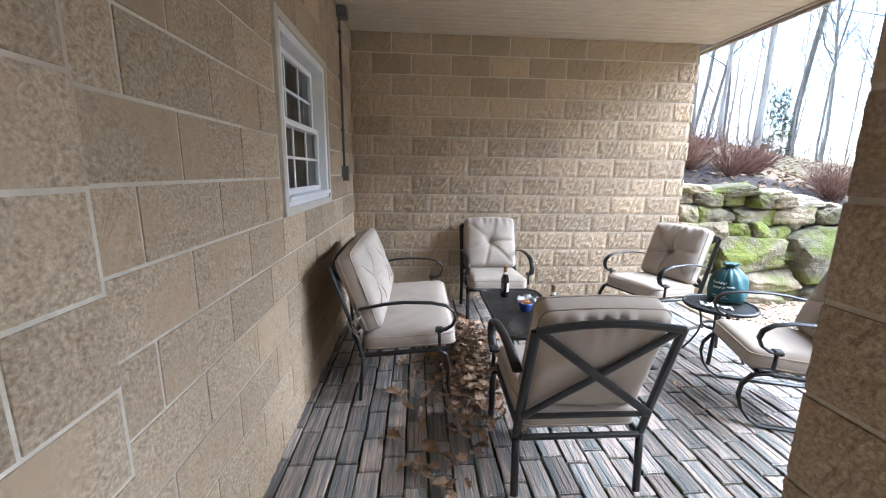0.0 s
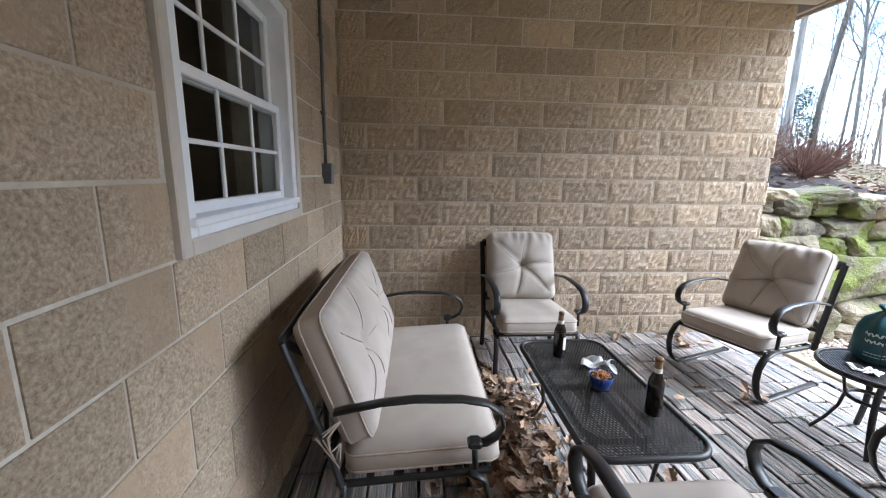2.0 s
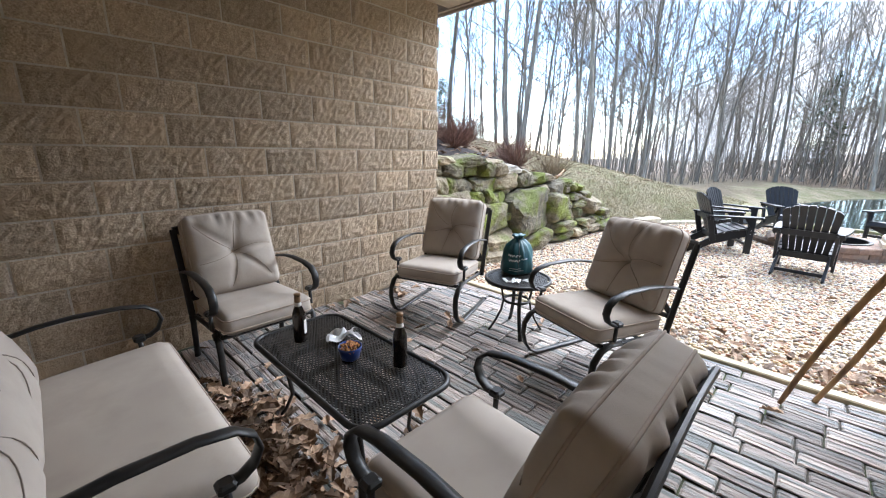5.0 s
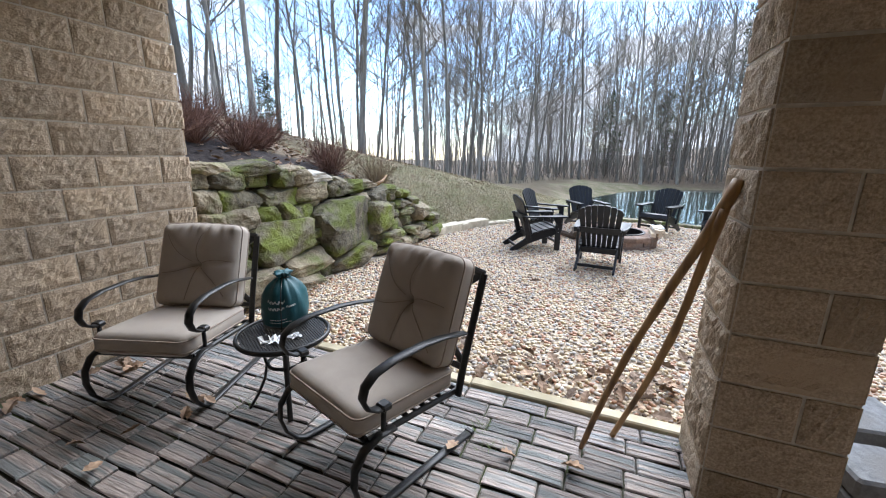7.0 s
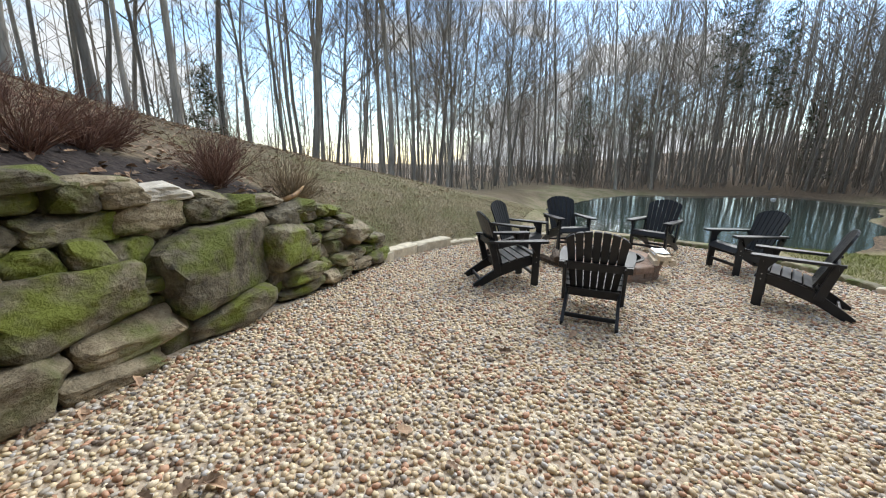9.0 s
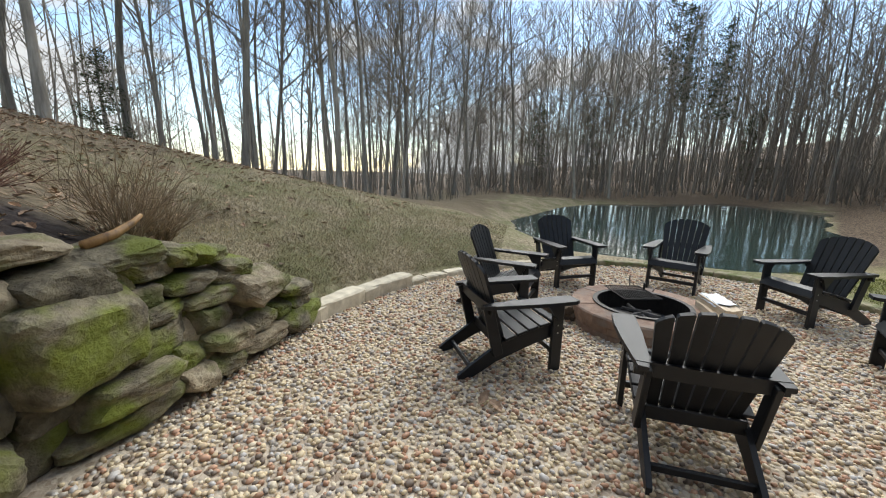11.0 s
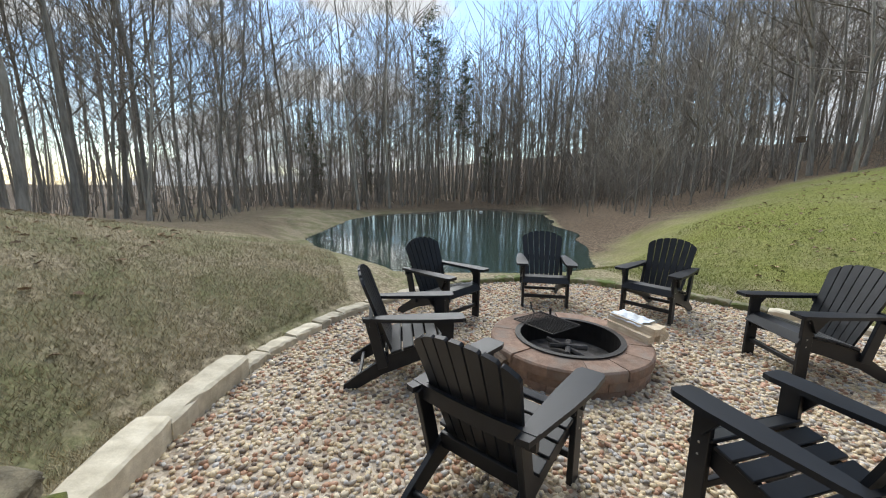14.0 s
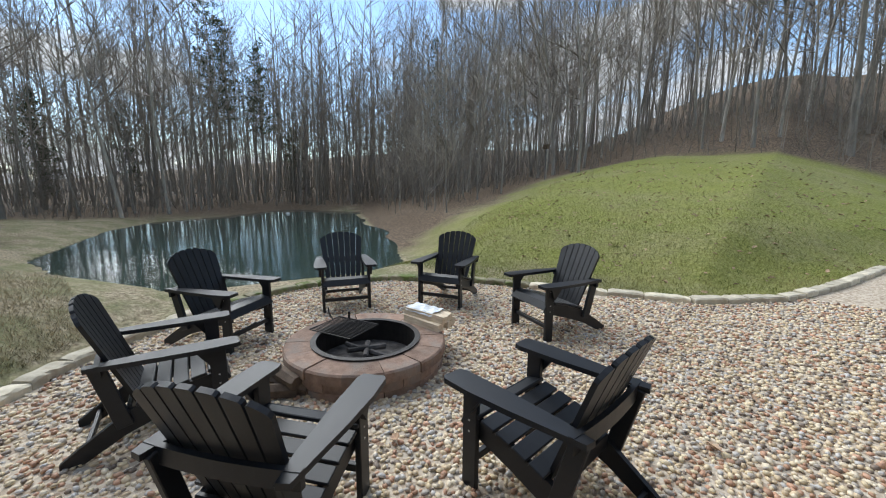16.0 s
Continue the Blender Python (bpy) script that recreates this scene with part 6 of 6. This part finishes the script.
BIG = [(4.98, 0.50, 0.98, 0.60), (3.95, 0.47, 0.80, 0.42), (5.83, 0.50, 0.62, 0.46), (7.12, 0.40, 0.56, 0.27), (5.05, 0.05, 0.85, 0.30), (4.25, 0.17, 0.70, 0.24), (3.45, 0.12, 0.75, 0.26)]
for x, z, w, h in BIG:
    lay(x, z, w, h, deep=0.42, tilt=0)
z_row, row = -0.08, 0
while z_row < 1.3:
    hr = stone_rng.choice((0.12, 0.15, 0.18, 0.20))
    x = 3.02 + stone_rng.uniform(-0.1, 0.1)
    while x < 7.62:
        w = stone_rng.uniform(0.22, 0.62) * (0.92 if x > 6.0 else 1.0)
        cx_, cz_ = x + w / 2, z_row + hr / 2
        x += w * 0.97
        hh = hr * stone_rng.uniform(0.85, 1.2)
        if cz_ + hh * 0.45 > float(wall_top(cx_)) + 0.05:
            continue
        if any(abs(cx_ - bx) < bw * 0.47 + w * 0.12 and abs(cz_ - bz) < bh * 0.42 + hh * 0.1 for bx, bz, bw, bh in BIG):
            continue
        lay(cx_, cz_, w, hh)
    z_row += hr * 0.95
    row += 1
# packing stones set back in the gaps
for i in range(13):
    for j in range(5):
        fx_, fz_ = 3.25 + 0.33 * i + 0.16 * (j % 2), 0.02 + 0.22 * j
        if fz_ + 0.10 < float(wall_top(fx_)):
            lay(fx_, fz_, 0.40, 0.25, STONES[(3 * i + 5 * j) % 12], 0.22, 0, 0.10)
# capping stones along the top
x = 3.05
while x < 7.5:
    w = stone_rng.uniform(0.3, 0.62) * (0.62 if x > 6.1 else 1.0)
    zt = float(wall_top(x + w / 2)) - 0.02
    lay(x + w / 2, zt, w, 0.13, PALE_STONE if 4.65 < x + w / 2 < 5.05 else None, 0.36, -4)
    x += w * 0.96

# ---- kerb of flat stones round the gravel ----
kerb = structure(new("kerb"), "low kerb of pale flat stones between gravel and lawn", "kerb")
kr = random.Random(31)


def kerb_stone_mesh(ln, seed):
    r = random.Random(seed)
    s = Shape()
    n = 7
    rows = []
    for i in range(n + 1):
        u = (i / n - 0.5) * ln
        e = 0.012 if i in (0, n) else 0.0
        j = [r.uniform(-0.008, 0.008) for _ in range(6)]
        rows.append([(u, -0.075 + j[0], -0.12), (u, -0.078 + j[0], 0.035 + j[1] - e), (u, -0.062 + j[2], 0.052 + j[3] * 0.6 - e), (u, 0.066 + j[2], 0.054 + j[4] * 0.6 - e), (u, 0.082 + j[5], 0.036 - e), (u, 0.08 + j[5], -0.12)])
    k = 6
    fs = [(i * k + a, i * k + a + 1, (i + 1) * k + a + 1, (i + 1) * k + a) for i in range(n) for a in range(5)]
    fs += [tuple(range(k - 1, -1, -1)), tuple(n * k + a for a in range(k))]
    s.add([p for q in rows for p in q], [f[::-1] for f in fs])
    return s


KM = {}
total = [0.0]
for p, q in zip(KERB, KERB[1:]):
    total.append(total[-1] + math.hypot(q[0] - p[0], q[1] - p[1]))


def along(d):
    x = np.interp(d, total, [p[0] for p in KERB])
    y = np.interp(d, total, [p[1] for p in KERB])
    return float(x), float(y)


d = 0.0
while d < total[-1] - 0.3:
    ln = kr.choice((0.30, 0.38, 0.46, 0.55)) if d > 0.9 else 0.85
    p, q = along(d), along(d + ln)
    mossy = 4.3 < d < 9.3
    key = (ln, kr.randint(0, 2), mossy)
    if key not in KM:
        KM[key] = kerb_stone_mesh(ln - 0.012, 50 + len(KM)).mesh("kerb_stone", M_KERB_MOSS if mossy else M_KERB)
    mx_, my_ = (p[0] + q[0]) / 2, (p[1] + q[1]) / 2
    piece("kerb_stone", KM[key], kerb, pose(mx_, my_, gravel_z(mx_, my_) + (0.10 if d < 0.9 else 0.015) + kr.uniform(-0.008, 0.008), kr.uniform(-2, 2), kr.uniform(-1.5, 1.5),
                                            math.degrees(math.atan2(q[1] - p[1], q[0] - p[0])) + kr.uniform(-2, 2)) @ Matrix.Diagonal((1, 1.3 if d < 0.9 else 1.0, 1, 1)))
    d += ln

# ---- pebble gravel ----
ICO = bmesh.new()
bmesh.ops.create_icosphere(ICO, subdivisions=1, radius=1.0)
ico_v = np.array([v.co[:] for v in ICO.verts])
ico_f = np.array([[v.index for v in f.verts] for f in ICO.faces])
ICO.free()


def pebbles(name, region, count_per_m2, r_lo, r_hi, seed, label):
    g = np.random.default_rng(seed)
    x0, x1, y0, y1 = region
    n = int((x1 - x0) * (y1 - y0) * count_per_m2)
    side_ = math.sqrt(1.0 / count_per_m2)
    gx_ = np.arange(x0, x1, side_)
    gy_ = np.arange(y0, y1, side_)
    PX, PY = [a.ravel() for a in np.meshgrid(gx_, gy_)]
    PX = PX + g.uniform(-0.5, 0.5, PX.shape) * side_ * 0.95
    PY = PY + g.uniform(-0.5, 0.5, PY.shape) * side_ * 0.95
    keep = inside(GRAVEL, PX, PY) & (distance(KERB, PX, PY, False) > 0.085) & (np.hypot(PX - PIT[0], PY - PIT[1]) > 0.655) & (PX > 3.01)
    keep &= ~((PY > 4.13) & (PX < 7.7))
    PX, PY = PX[keep], PY[keep]
    n = len(PX)
    r = g.uniform(r_lo, r_hi, n) * np.where(g.random(n) < 0.08, 1.35, 1.0)
    sc = np.stack([r * g.uniform(0.9, 1.45, n), r * g.uniform(0.75, 1.0, n), r * g.uniform(0.5, 0.8, n)], 1)
    yaw, tx = g.uniform(0, 6.283, n), g.normal(0, 0.3, n)
    v = ico_v[None] * (1 + g.uniform(-0.13, 0.13, (n, len(ico_v), 1))) * sc[:, None, :]
    cy_, sy_ = np.cos(tx)[:, None], np.sin(tx)[:, None]
    v = np.stack([v[..., 0], v[..., 1] * cy_ - v[..., 2] * sy_, v[..., 1] * sy_ + v[..., 2] * cy_], -1)
    c_, s_ = np.cos(yaw)[:, None], np.sin(yaw)[:, None]
    v = np.stack([v[..., 0] * c_ - v[..., 1] * s_ + PX[:, None], v[..., 0] * s_ + v[..., 1] * c_ + PY[:, None], v[..., 2] + (height(PX, PY) + g.uniform(-0.004, 0.012, n))[:, None]], -1)
    f = (ico_f[None] + (np.arange(n) * len(ico_v))[:, None, None]).reshape(-1, 3)
    return tagged(new(name, fast_mesh(name, v.reshape(-1, 3), f, M_PEBBLE)), label, "gravel", kind="stuff")


pebbles("gravel", (3.0, 7.7, -1.2, 4.2), 900, 0.013, 0.021, 1, "rounded tan and grey river pebbles, near the patio")
pebbles("gravel", (7.7, 11.4, -2.4, 4.2), 640, 0.014, 0.022, 2, "rounded tan and grey river pebbles round the fire pit")
pebbles("gravel", (4.0, 7.7, -4.2, -1.2), 600, 0.015, 0.023, 3, "rounded tan and grey river pebbles beside the lawn")
pebbles("gravel", (3.0, 4.0, -4.0, -1.2), 300, 0.019, 0.028, 4, "rounded tan and grey river pebbles beside the patio")


# ---- dry leaves ----
def leaf(s, m, size, r):
    """A curled oak leaf with a lobed outline."""
    n = 7
    cu, cv = r.uniform(-0.9, 0.9), r.uniform(0.2, 1.1)
    vs = []
    for i in range(n + 1):
        t = i / n
        w = (0.09 + 0.26 * math.sin(math.pi * min(1, t * 1.08))) * (1.0 if i % 2 else 0.62) * (0.15 if i in (0, n) else 1)
        z0 = cu * 0.5 * (t - 0.5) ** 2
        for u in (-1, 0, 1):
            vs.append(m @ (Vector(((t - 0.5), u * w * math.cos(cv * 0.6), z0 + abs(u) * w * math.sin(cv) * 0.8 + (0.04 if i % 2 else 0) * u)) * size))
    s.add(vs, [(i * 3 + a, i * 3 + a + 1, (i + 1) * 3 + a + 1, (i + 1) * 3 + a) for i in range(n) for a in (0, 1)])


lr = random.Random(77)


def drift(name, spots, label, on_gravel=False):
    s = Shape()
    for x, y, rx, ry, n, hgt in spots:
        for _ in range(n):
            px, py = lr.gauss(x, rx), lr.gauss(y, ry)
            if on_gravel:
                if not bool(inside(GRAVEL, px, py)) or py > 4.15:
                    continue
                z = gravel_z(px, py) + 0.015
            else:
                if px < WALL_X + 0.06 or py > WALL_Y - 0.05 or px > 2.85:
                    continue
                z = 0.012
            dd = ((px - x) / max(rx, 0.01)) ** 2 + ((py - y) / max(ry, 0.01)) ** 2
            z += lr.uniform(0.004, 0.02) + hgt * lr.random() * max(0, 1 - dd / 3)
            m = pose(px, py, z, lr.uniform(-28, 28), lr.uniform(-28, 28), lr.uniform(0, 360))
            leaf(s, m, lr.uniform(0.06, 0.125), lr)
    tagged(part(name, s, M_LEAF), label, "leaves", kind="stuff")


drift("dry_leaves", ((0.41, 2.72, 0.15, 0.34, 430, 0.08), (0.40, 3.15, 0.10, 0.2, 80, 0.06), (0.20, 2.1, 0.12, 0.22, 26, 0.03), (0.12, 1.55, 0.1, 0.2, 22, 0.03), (0.36, 2.3, 0.1, 0.2, 36, 0.04),
                     (0.0, 2.7, 0.15, 0.4, 14, 0.01)), "heap of curled brown oak leaves on the patio")
drift("dry_leaves", ((2.05, 3.1, 0.10, 0.08, 6, 0.02), (1.55, 2.9, 0.5, 0.7, 9, 0.0), (1.5, 4.05, 0.7, 0.06, 12, 0.01), (2.5, 4.0, 0.3, 0.1, 8, 0.01), (2.2, 3.95, 0.3, 0.1, 6, 0), (2.45, 1.35, 0.3, 0.3, 3, 0), (1.2, 2.2, 0.25, 0.3, 5, 0),
                     (2.4, 2.5, 0.2, 0.2, 4, 0)), "scattered brown oak leaves on the patio pavers")
drift("dry_leaves", ((3.3, 0.9, 0.18, 0.35, 60, 0.01), (3.35, 1.9, 0.2, 0.6, 26, 0.0), (3.3, 2.9, 0.2, 0.4, 10, 0.0), (3.9, 3.95, 0.3, 0.08, 14, 0.0), (5.0, 1.8, 1.5, 1.2, 34, 0.0), (8.2, 1.0, 1.6, 1.4, 26, 0.0), (3.2, 0.2, 0.1, 0.4, 14, 0.01)), "scattered brown leaves on the gravel", True)
hl = Shape()
for _ in range(4200):
    px, py = lr.uniform(3.2, 14.5), lr.uniform(4.7, 12.5)
    if lr.random() < (0.25 if px > 7.5 and py < 8 else 0.8):
        leaf(hl, pose(px, py, float(height(px, py)) + 0.02, lr.uniform(-25, 25), lr.uniform(-25, 25), lr.uniform(0, 360)), lr.uniform(0.06, 0.12), lr)
for _ in range(900):
    px, py = lr.uniform(3, 14), lr.uniform(-16, -2.9)
    if float(height(px, py)) > -0.1 and not bool(inside(GRAVEL, px, py)):
        leaf(hl, pose(px, py, float(height(px, py)) + 0.02, lr.uniform(-25, 25), lr.uniform(-25, 25), lr.uniform(0, 360)), lr.uniform(0.06, 0.12), lr)
tagged(part("fallen_leaves", hl, M_LEAF), "fallen brown leaves strewn over lawn and bank", "leaves", kind="stuff")


# ---- grass blades on the lawns ----
def grass(name, material, sampler, n, lo, hi, seed, label):
    g = np.random.default_rng(seed)
    x, y = sampler(g, n)
    ok = ~inside(GRAVEL, x, y) & ~inside(POND, x, y) & (distance(GRAVEL, x, y) > 0.11) & ~((x < 7.75) & (y > 3) & (y < 4.75))
    x, y = x[ok], y[ok]
    n = len(x)
    h = g.uniform(lo, hi, n)
    a, b = g.uniform(0, 6.283, n), g.uniform(0, 6.283, n)
    z = height(x, y) - 0.006
    w = g.uniform(0.002, 0.0045, n)
    lean = g.uniform(0.3, 1.1, n) * h
    p0 = np.stack([x - w * np.cos(a), y - w * np.sin(a), z], 1)
    p1 = np.stack([x + w * np.cos(a), y + w * np.sin(a), z], 1)
    p2 = np.stack([x + lean * np.cos(b), y + lean * np.sin(b), z + h], 1)
    v = np.stack([p0, p1, p2], 1).reshape(-1, 3)
    f = np.arange(n * 3).reshape(-1, 3)
    return tagged(new(name, fast_mesh(name, v, f, material, False)), label, "grass", kind="stuff")


M_GRASS_DRY = surface("dry_grass_blades", (0.24, 0.20, 0.112), (0.50, 0.425, 0.27), 2.5, 0.9, 0, island=0.4, c3=(0.14, 0.135, 0.055), c3_scale=0.9, c3_at=(0.55, 0.75))
M_GRASS_GREEN = surface("green_grass_blades", (0.10, 0.12, 0.026), (0.26, 0.27, 0.07), 2.5, 0.9, 0, island=0.4, c3=(0.25, 0.225, 0.085), c3_scale=0.7)
grass("dry_grass", M_GRASS_DRY, lambda g, n: (7.4 + np.abs(g.normal(0, 3.0, n)), 2.5 + np.abs(g.normal(0, 3.2, n))), 125000, 0.02, 0.06, 5, "short tan and olive winter grass")
grass("green_grass", M_GRASS_GREEN, lambda g, n: (g.uniform(4, 14, n), -2.2 - np.abs(g.normal(0, 4.0, n))), 90000, 0.03, 0.07, 6, "short mossy green lawn grass")

# ---- split-face blocks of the walls, the pillars and the pavers ----
blk = random.Random(9)
BLOCK_MESH = {}


def block_mesh(ln, v, hgt=0.188):
    """A block face ln long, split rough; its face looks along -y, its back is flat."""
    key = (round(ln, 2), v, round(hgt, 2))
    if key not in BLOCK_MESH:
        r = random.Random(int(key[0] * 100) * 10 + v)
        nx_, nz_ = 14, 7
        vs = []
        for j in range(nz_ + 1):
            for i in range(nx_ + 1):
                e = i in (0, nx_) or j in (0, nz_)
                vs.append(((i / nx_ - 0.5) * ln, (-0.004 if e else r.uniform(-0.016, -0.005)), (j / nz_ - 0.5) * hgt))
        for x_, z_ in ((-ln / 2, -hgt / 2), (ln / 2, -hgt / 2), (ln / 2, hgt / 2), (-ln / 2, hgt / 2)):
            vs.append((x_, 0.03, z_))
        W_ = nx_ + 1
        fs = [(j * W_ + i, j * W_ + i + 1, (j + 1) * W_ + i + 1, (j + 1) * W_ + i) for j in range(nz_) for i in range(nx_)]
        k = len(vs) - 4
        fs += [tuple([k, k + 1] + list(range(nx_, -1, -1))), tuple([k + 2, k + 3] + [nz_ * W_ + i for i in range(nx_ + 1)]),
               tuple([k + 3, k] + [j * W_ for j in range(nz_ + 1)]), tuple([k + 1, k + 2] + [j * W_ + nx_ for j in range(nz_, -1, -1)])]
        me = Shape().add(vs, fs).mesh("block", M_BLOCK)
        BLOCK_MESH[key] = me
    return BLOCK_MESH[key]


def clad(wall, a0, a1, place, first_joint, hole=None, top=CEIL):
    """Courses of blocks from a0 to a1 along a wall; hole = (h0, h1, z0, z1)."""
    k = 0
    z = Z_LINE
    while z < top - 0.02:
        z1 = min(z + COURSE, top + 0.004)
        hgt = z1 - z - 0.011
        x = first_joint + (0.0 if k % 2 else BLOCK / 2) - 40 * BLOCK
        while x < a1:
            b0, b1 = max(x, a0), min(x + BLOCK, a1)
            spans = [(b0, b1)]
            if hole and z < hole[3] - 0.01 and z1 > hole[2] + 0.01:
                spans = [(b0, min(b1, hole[0])), (max(b0, hole[1]), b1)]
            for s0, s1 in spans:
                if s1 - s0 > 0.03:
                    piece("block", block_mesh(s1 - s0 - 0.011, blk.randint(0, 4), hgt), wall, place((s0 + s1) / 2, (z + z1) / 2))
            x += BLOCK
        z += COURSE
        k += 1


clad(wn, WALL_X, WALL_END, lambda a, z: pose(a, WALL_Y, z), 0.14)
clad(ww, -1.6, 0.76, lambda a, z: pose(WALL_X + 0.08, a, z, 0, 0, 90), 0.95)
clad(ww, 0.765, WALL_Y, lambda a, z: pose(WALL_X if a > 0.76 else WALL_X + 0.08, a, z, 0, 0, 90), 1.19, (W_Y0, W_Y1, W_Z0, W_Z1))
z, k = Z_LINE, 0
while z < CEIL:
    hz = min(COURSE, CEIL - z)
    piece("block", block_mesh(0.18 if k % 2 else 0.26, blk.randint(0, 4), hz - 0.014), wn, pose(WALL_END - 0.012, WALL_Y + (0.10 if k % 2 else 0.14), z + hz / 2, 0, 0, 90))
    z += COURSE
    k += 1


def pillar(x0, x1, y0, y1, label):
    ob = structure(part("pillar", Shape().box(x0 + 0.004, y0 + 0.004, -0.3, x1 - 0.004, y1 - 0.004, CEIL + 0.02), M_MORTAR), label, "pillar")
    z, k = Z_LINE, 0
    while z < CEIL:
        hz = min(COURSE, CEIL - z)
        for cx_, cy_, ln, rz in (((x0 + x1) / 2, y0, x1 - x0, 0), ((x0 + x1) / 2, y1, x1 - x0, 180), (x0, (y0 + y1) / 2, y1 - y0, -90), (x1, (y0 + y1) / 2, y1 - y0, 90)):
            full = (k % 2 == 0) == (rz in (0, 180))
            d_ = Vector((math.cos(radians(rz)), math.sin(radians(rz))))
            if full:
                piece("block", block_mesh(ln - 0.014, blk.randint(0, 4), hz - 0.014), ob, pose(cx_, cy_, z + hz / 2, 0, 0, rz))
            else:
                for sg, w in ((-1, 0.62), (1, 0.38)):
                    off = sg * ln * (1 - w) / 2
                    piece("block", block_mesh(ln * w - 0.014, blk.randint(0, 4), hz - 0.014), ob, pose(cx_ + d_.x * off, cy_ + d_.y * off, z + hz / 2, 0, 0, rz))
        z += COURSE
        k += 1


pillar(2.50, 2.91, 0.24, 0.66, "tan split-face block pillar at the patio edge")
pillar(0.81, 1.11, 0.40, 0.69, "tan split-face block pillar inside the porch")

tagged(part("concrete_block", Shape().chamfer_box(-0.13, -0.125, 0.018, 0.13, 0.125, 0.105, 0.012).chamfer_box(-0.125, -0.13, 0.108, 0.135, 0.12, 0.20, 0.012).moved(pose(2.752, 0.03, 0, 0, 0, 8)), M_CONCRETE),
       "two loose grey concrete wall blocks stacked beside the pillar", "concrete block")

PAVER = {}


def paver_mesh(v, ln=0.230, w=0.104):
    if (v, ln) not in PAVER:
        r = random.Random(600 + v)
        s = Shape()
        g1, g2 = r.uniform(-0.24, -0.12), r.uniform(0.12, 0.24)
        rows = []
        for t, z_ in ((-0.5, -0.05), (-0.5, -0.006), (-0.465, 0.0), (0.05, r.uniform(-0.003, 0.002)), (0.465, -0.001), (0.5, -0.007), (0.5, -0.05)):
            rows.append([(u * (w + r.uniform(-0.006, 0.004)) + 0.0, t * ln * (1 + r.uniform(-0.012, 0.006)), z_ - (0.006 if abs(u) > 0.47 else 0.003 if u in (g1, g2) else 0) + r.uniform(-0.001, 0.001)) for u in (-0.5, -0.45, g1 - 0.05, g1, g1 + 0.05, g2 - 0.05, g2, g2 + 0.05, 0.45, 0.5)])
        k = 10
        fs = [(i * k + a, i * k + a + 1, (i + 1) * k + a + 1, (i + 1) * k + a) for i in range(6) for a in range(9)]
        s.add([p for q in rows for p in q], fs)
        PAVER[(v, ln)] = s
    return PAVER[(v, ln)]


PAVER_DATA = [paver_mesh(v).mesh("paver", M_PAVER) for v in range(8)]
M_PAVER_FAR = surface("reclaimed_paver_joined", (0.22, 0.182, 0.160), (0.52, 0.44, 0.385), 14, 0.75, 0.8, fine=26, island=0.34,
                      c3=(0.19, 0.20, 0.20), c3_scale=4.5, c3_at=(0.45, 0.6), stretch=(6.5, 0.45, 1), dist=0.016, rough2=0.5)
rest = Shape()
pv = random.Random(3)
n_single = 0
col = 0
x = PATIO_EDGE - 0.062
spots = []
while x > WALL_X - 0.03:
    y = -2.9 + pv.uniform(0, 0.24)
    while y < WALL_Y + 0.02:
        spots.append((x, y))
        y += 0.238
    x -= 0.1135
    col += 1
near = sorted(spots, key=lambda p: math.hypot(p[0] - 1.4, (p[1] - 1.9) * 0.8))
for i, (x, y) in enumerate(near):
    v = pv.randint(0, 7)
    cut = 1.0
    if y + 0.118 > WALL_Y:
        left = WALL_Y - (y - 0.116)
        if left < 0.04:
            continue
        cut, y = left / 0.232, (y - 0.116 + WALL_Y) / 2
    m = pose(x + pv.uniform(-0.003, 0.003), y, pv.uniform(-0.004, 0.004), pv.uniform(-1.2, 1.2), pv.uniform(-1.6, 1.6), pv.uniform(-1.3, 1.3) + pv.choice((0, 180))) @ Matrix.Diagonal((1, cut, 1, 1))
    if i < 300:
        piece("paver", PAVER_DATA[v], floor, m)
    else:
        rest.add([m @ Vector(p) for p in paver_mesh(v).v], paver_mesh(v).f)
rest_ob = part("paver_rows", rest, M_PAVER_FAR, floor)
rest_ob["kind"] = "stuff"

# weeds in the joints
wd = Shape()
for cx_, cy_, n in ((2.55, 1.62, 40), (2.48, 1.52, 26), (2.86, 0.75, 16), (2.2, 2.9, 10)):
    for _ in range(n):
        px, py, a = lr.gauss(cx_, 0.04), lr.gauss(cy_, 0.035), lr.uniform(0, 6.283)
        h_ = lr.uniform(0.015, 0.04)
        wd.add([(px - 0.003, py, -0.005), (px + 0.003, py, -0.005), (px + 0.03 * math.cos(a), py + 0.03 * math.sin(a), h_)], [(0, 1, 2)])
tagged(part("weeds", wd, M_MOSSWEED), "small green weeds growing between the pavers", "weeds", kind="stuff")
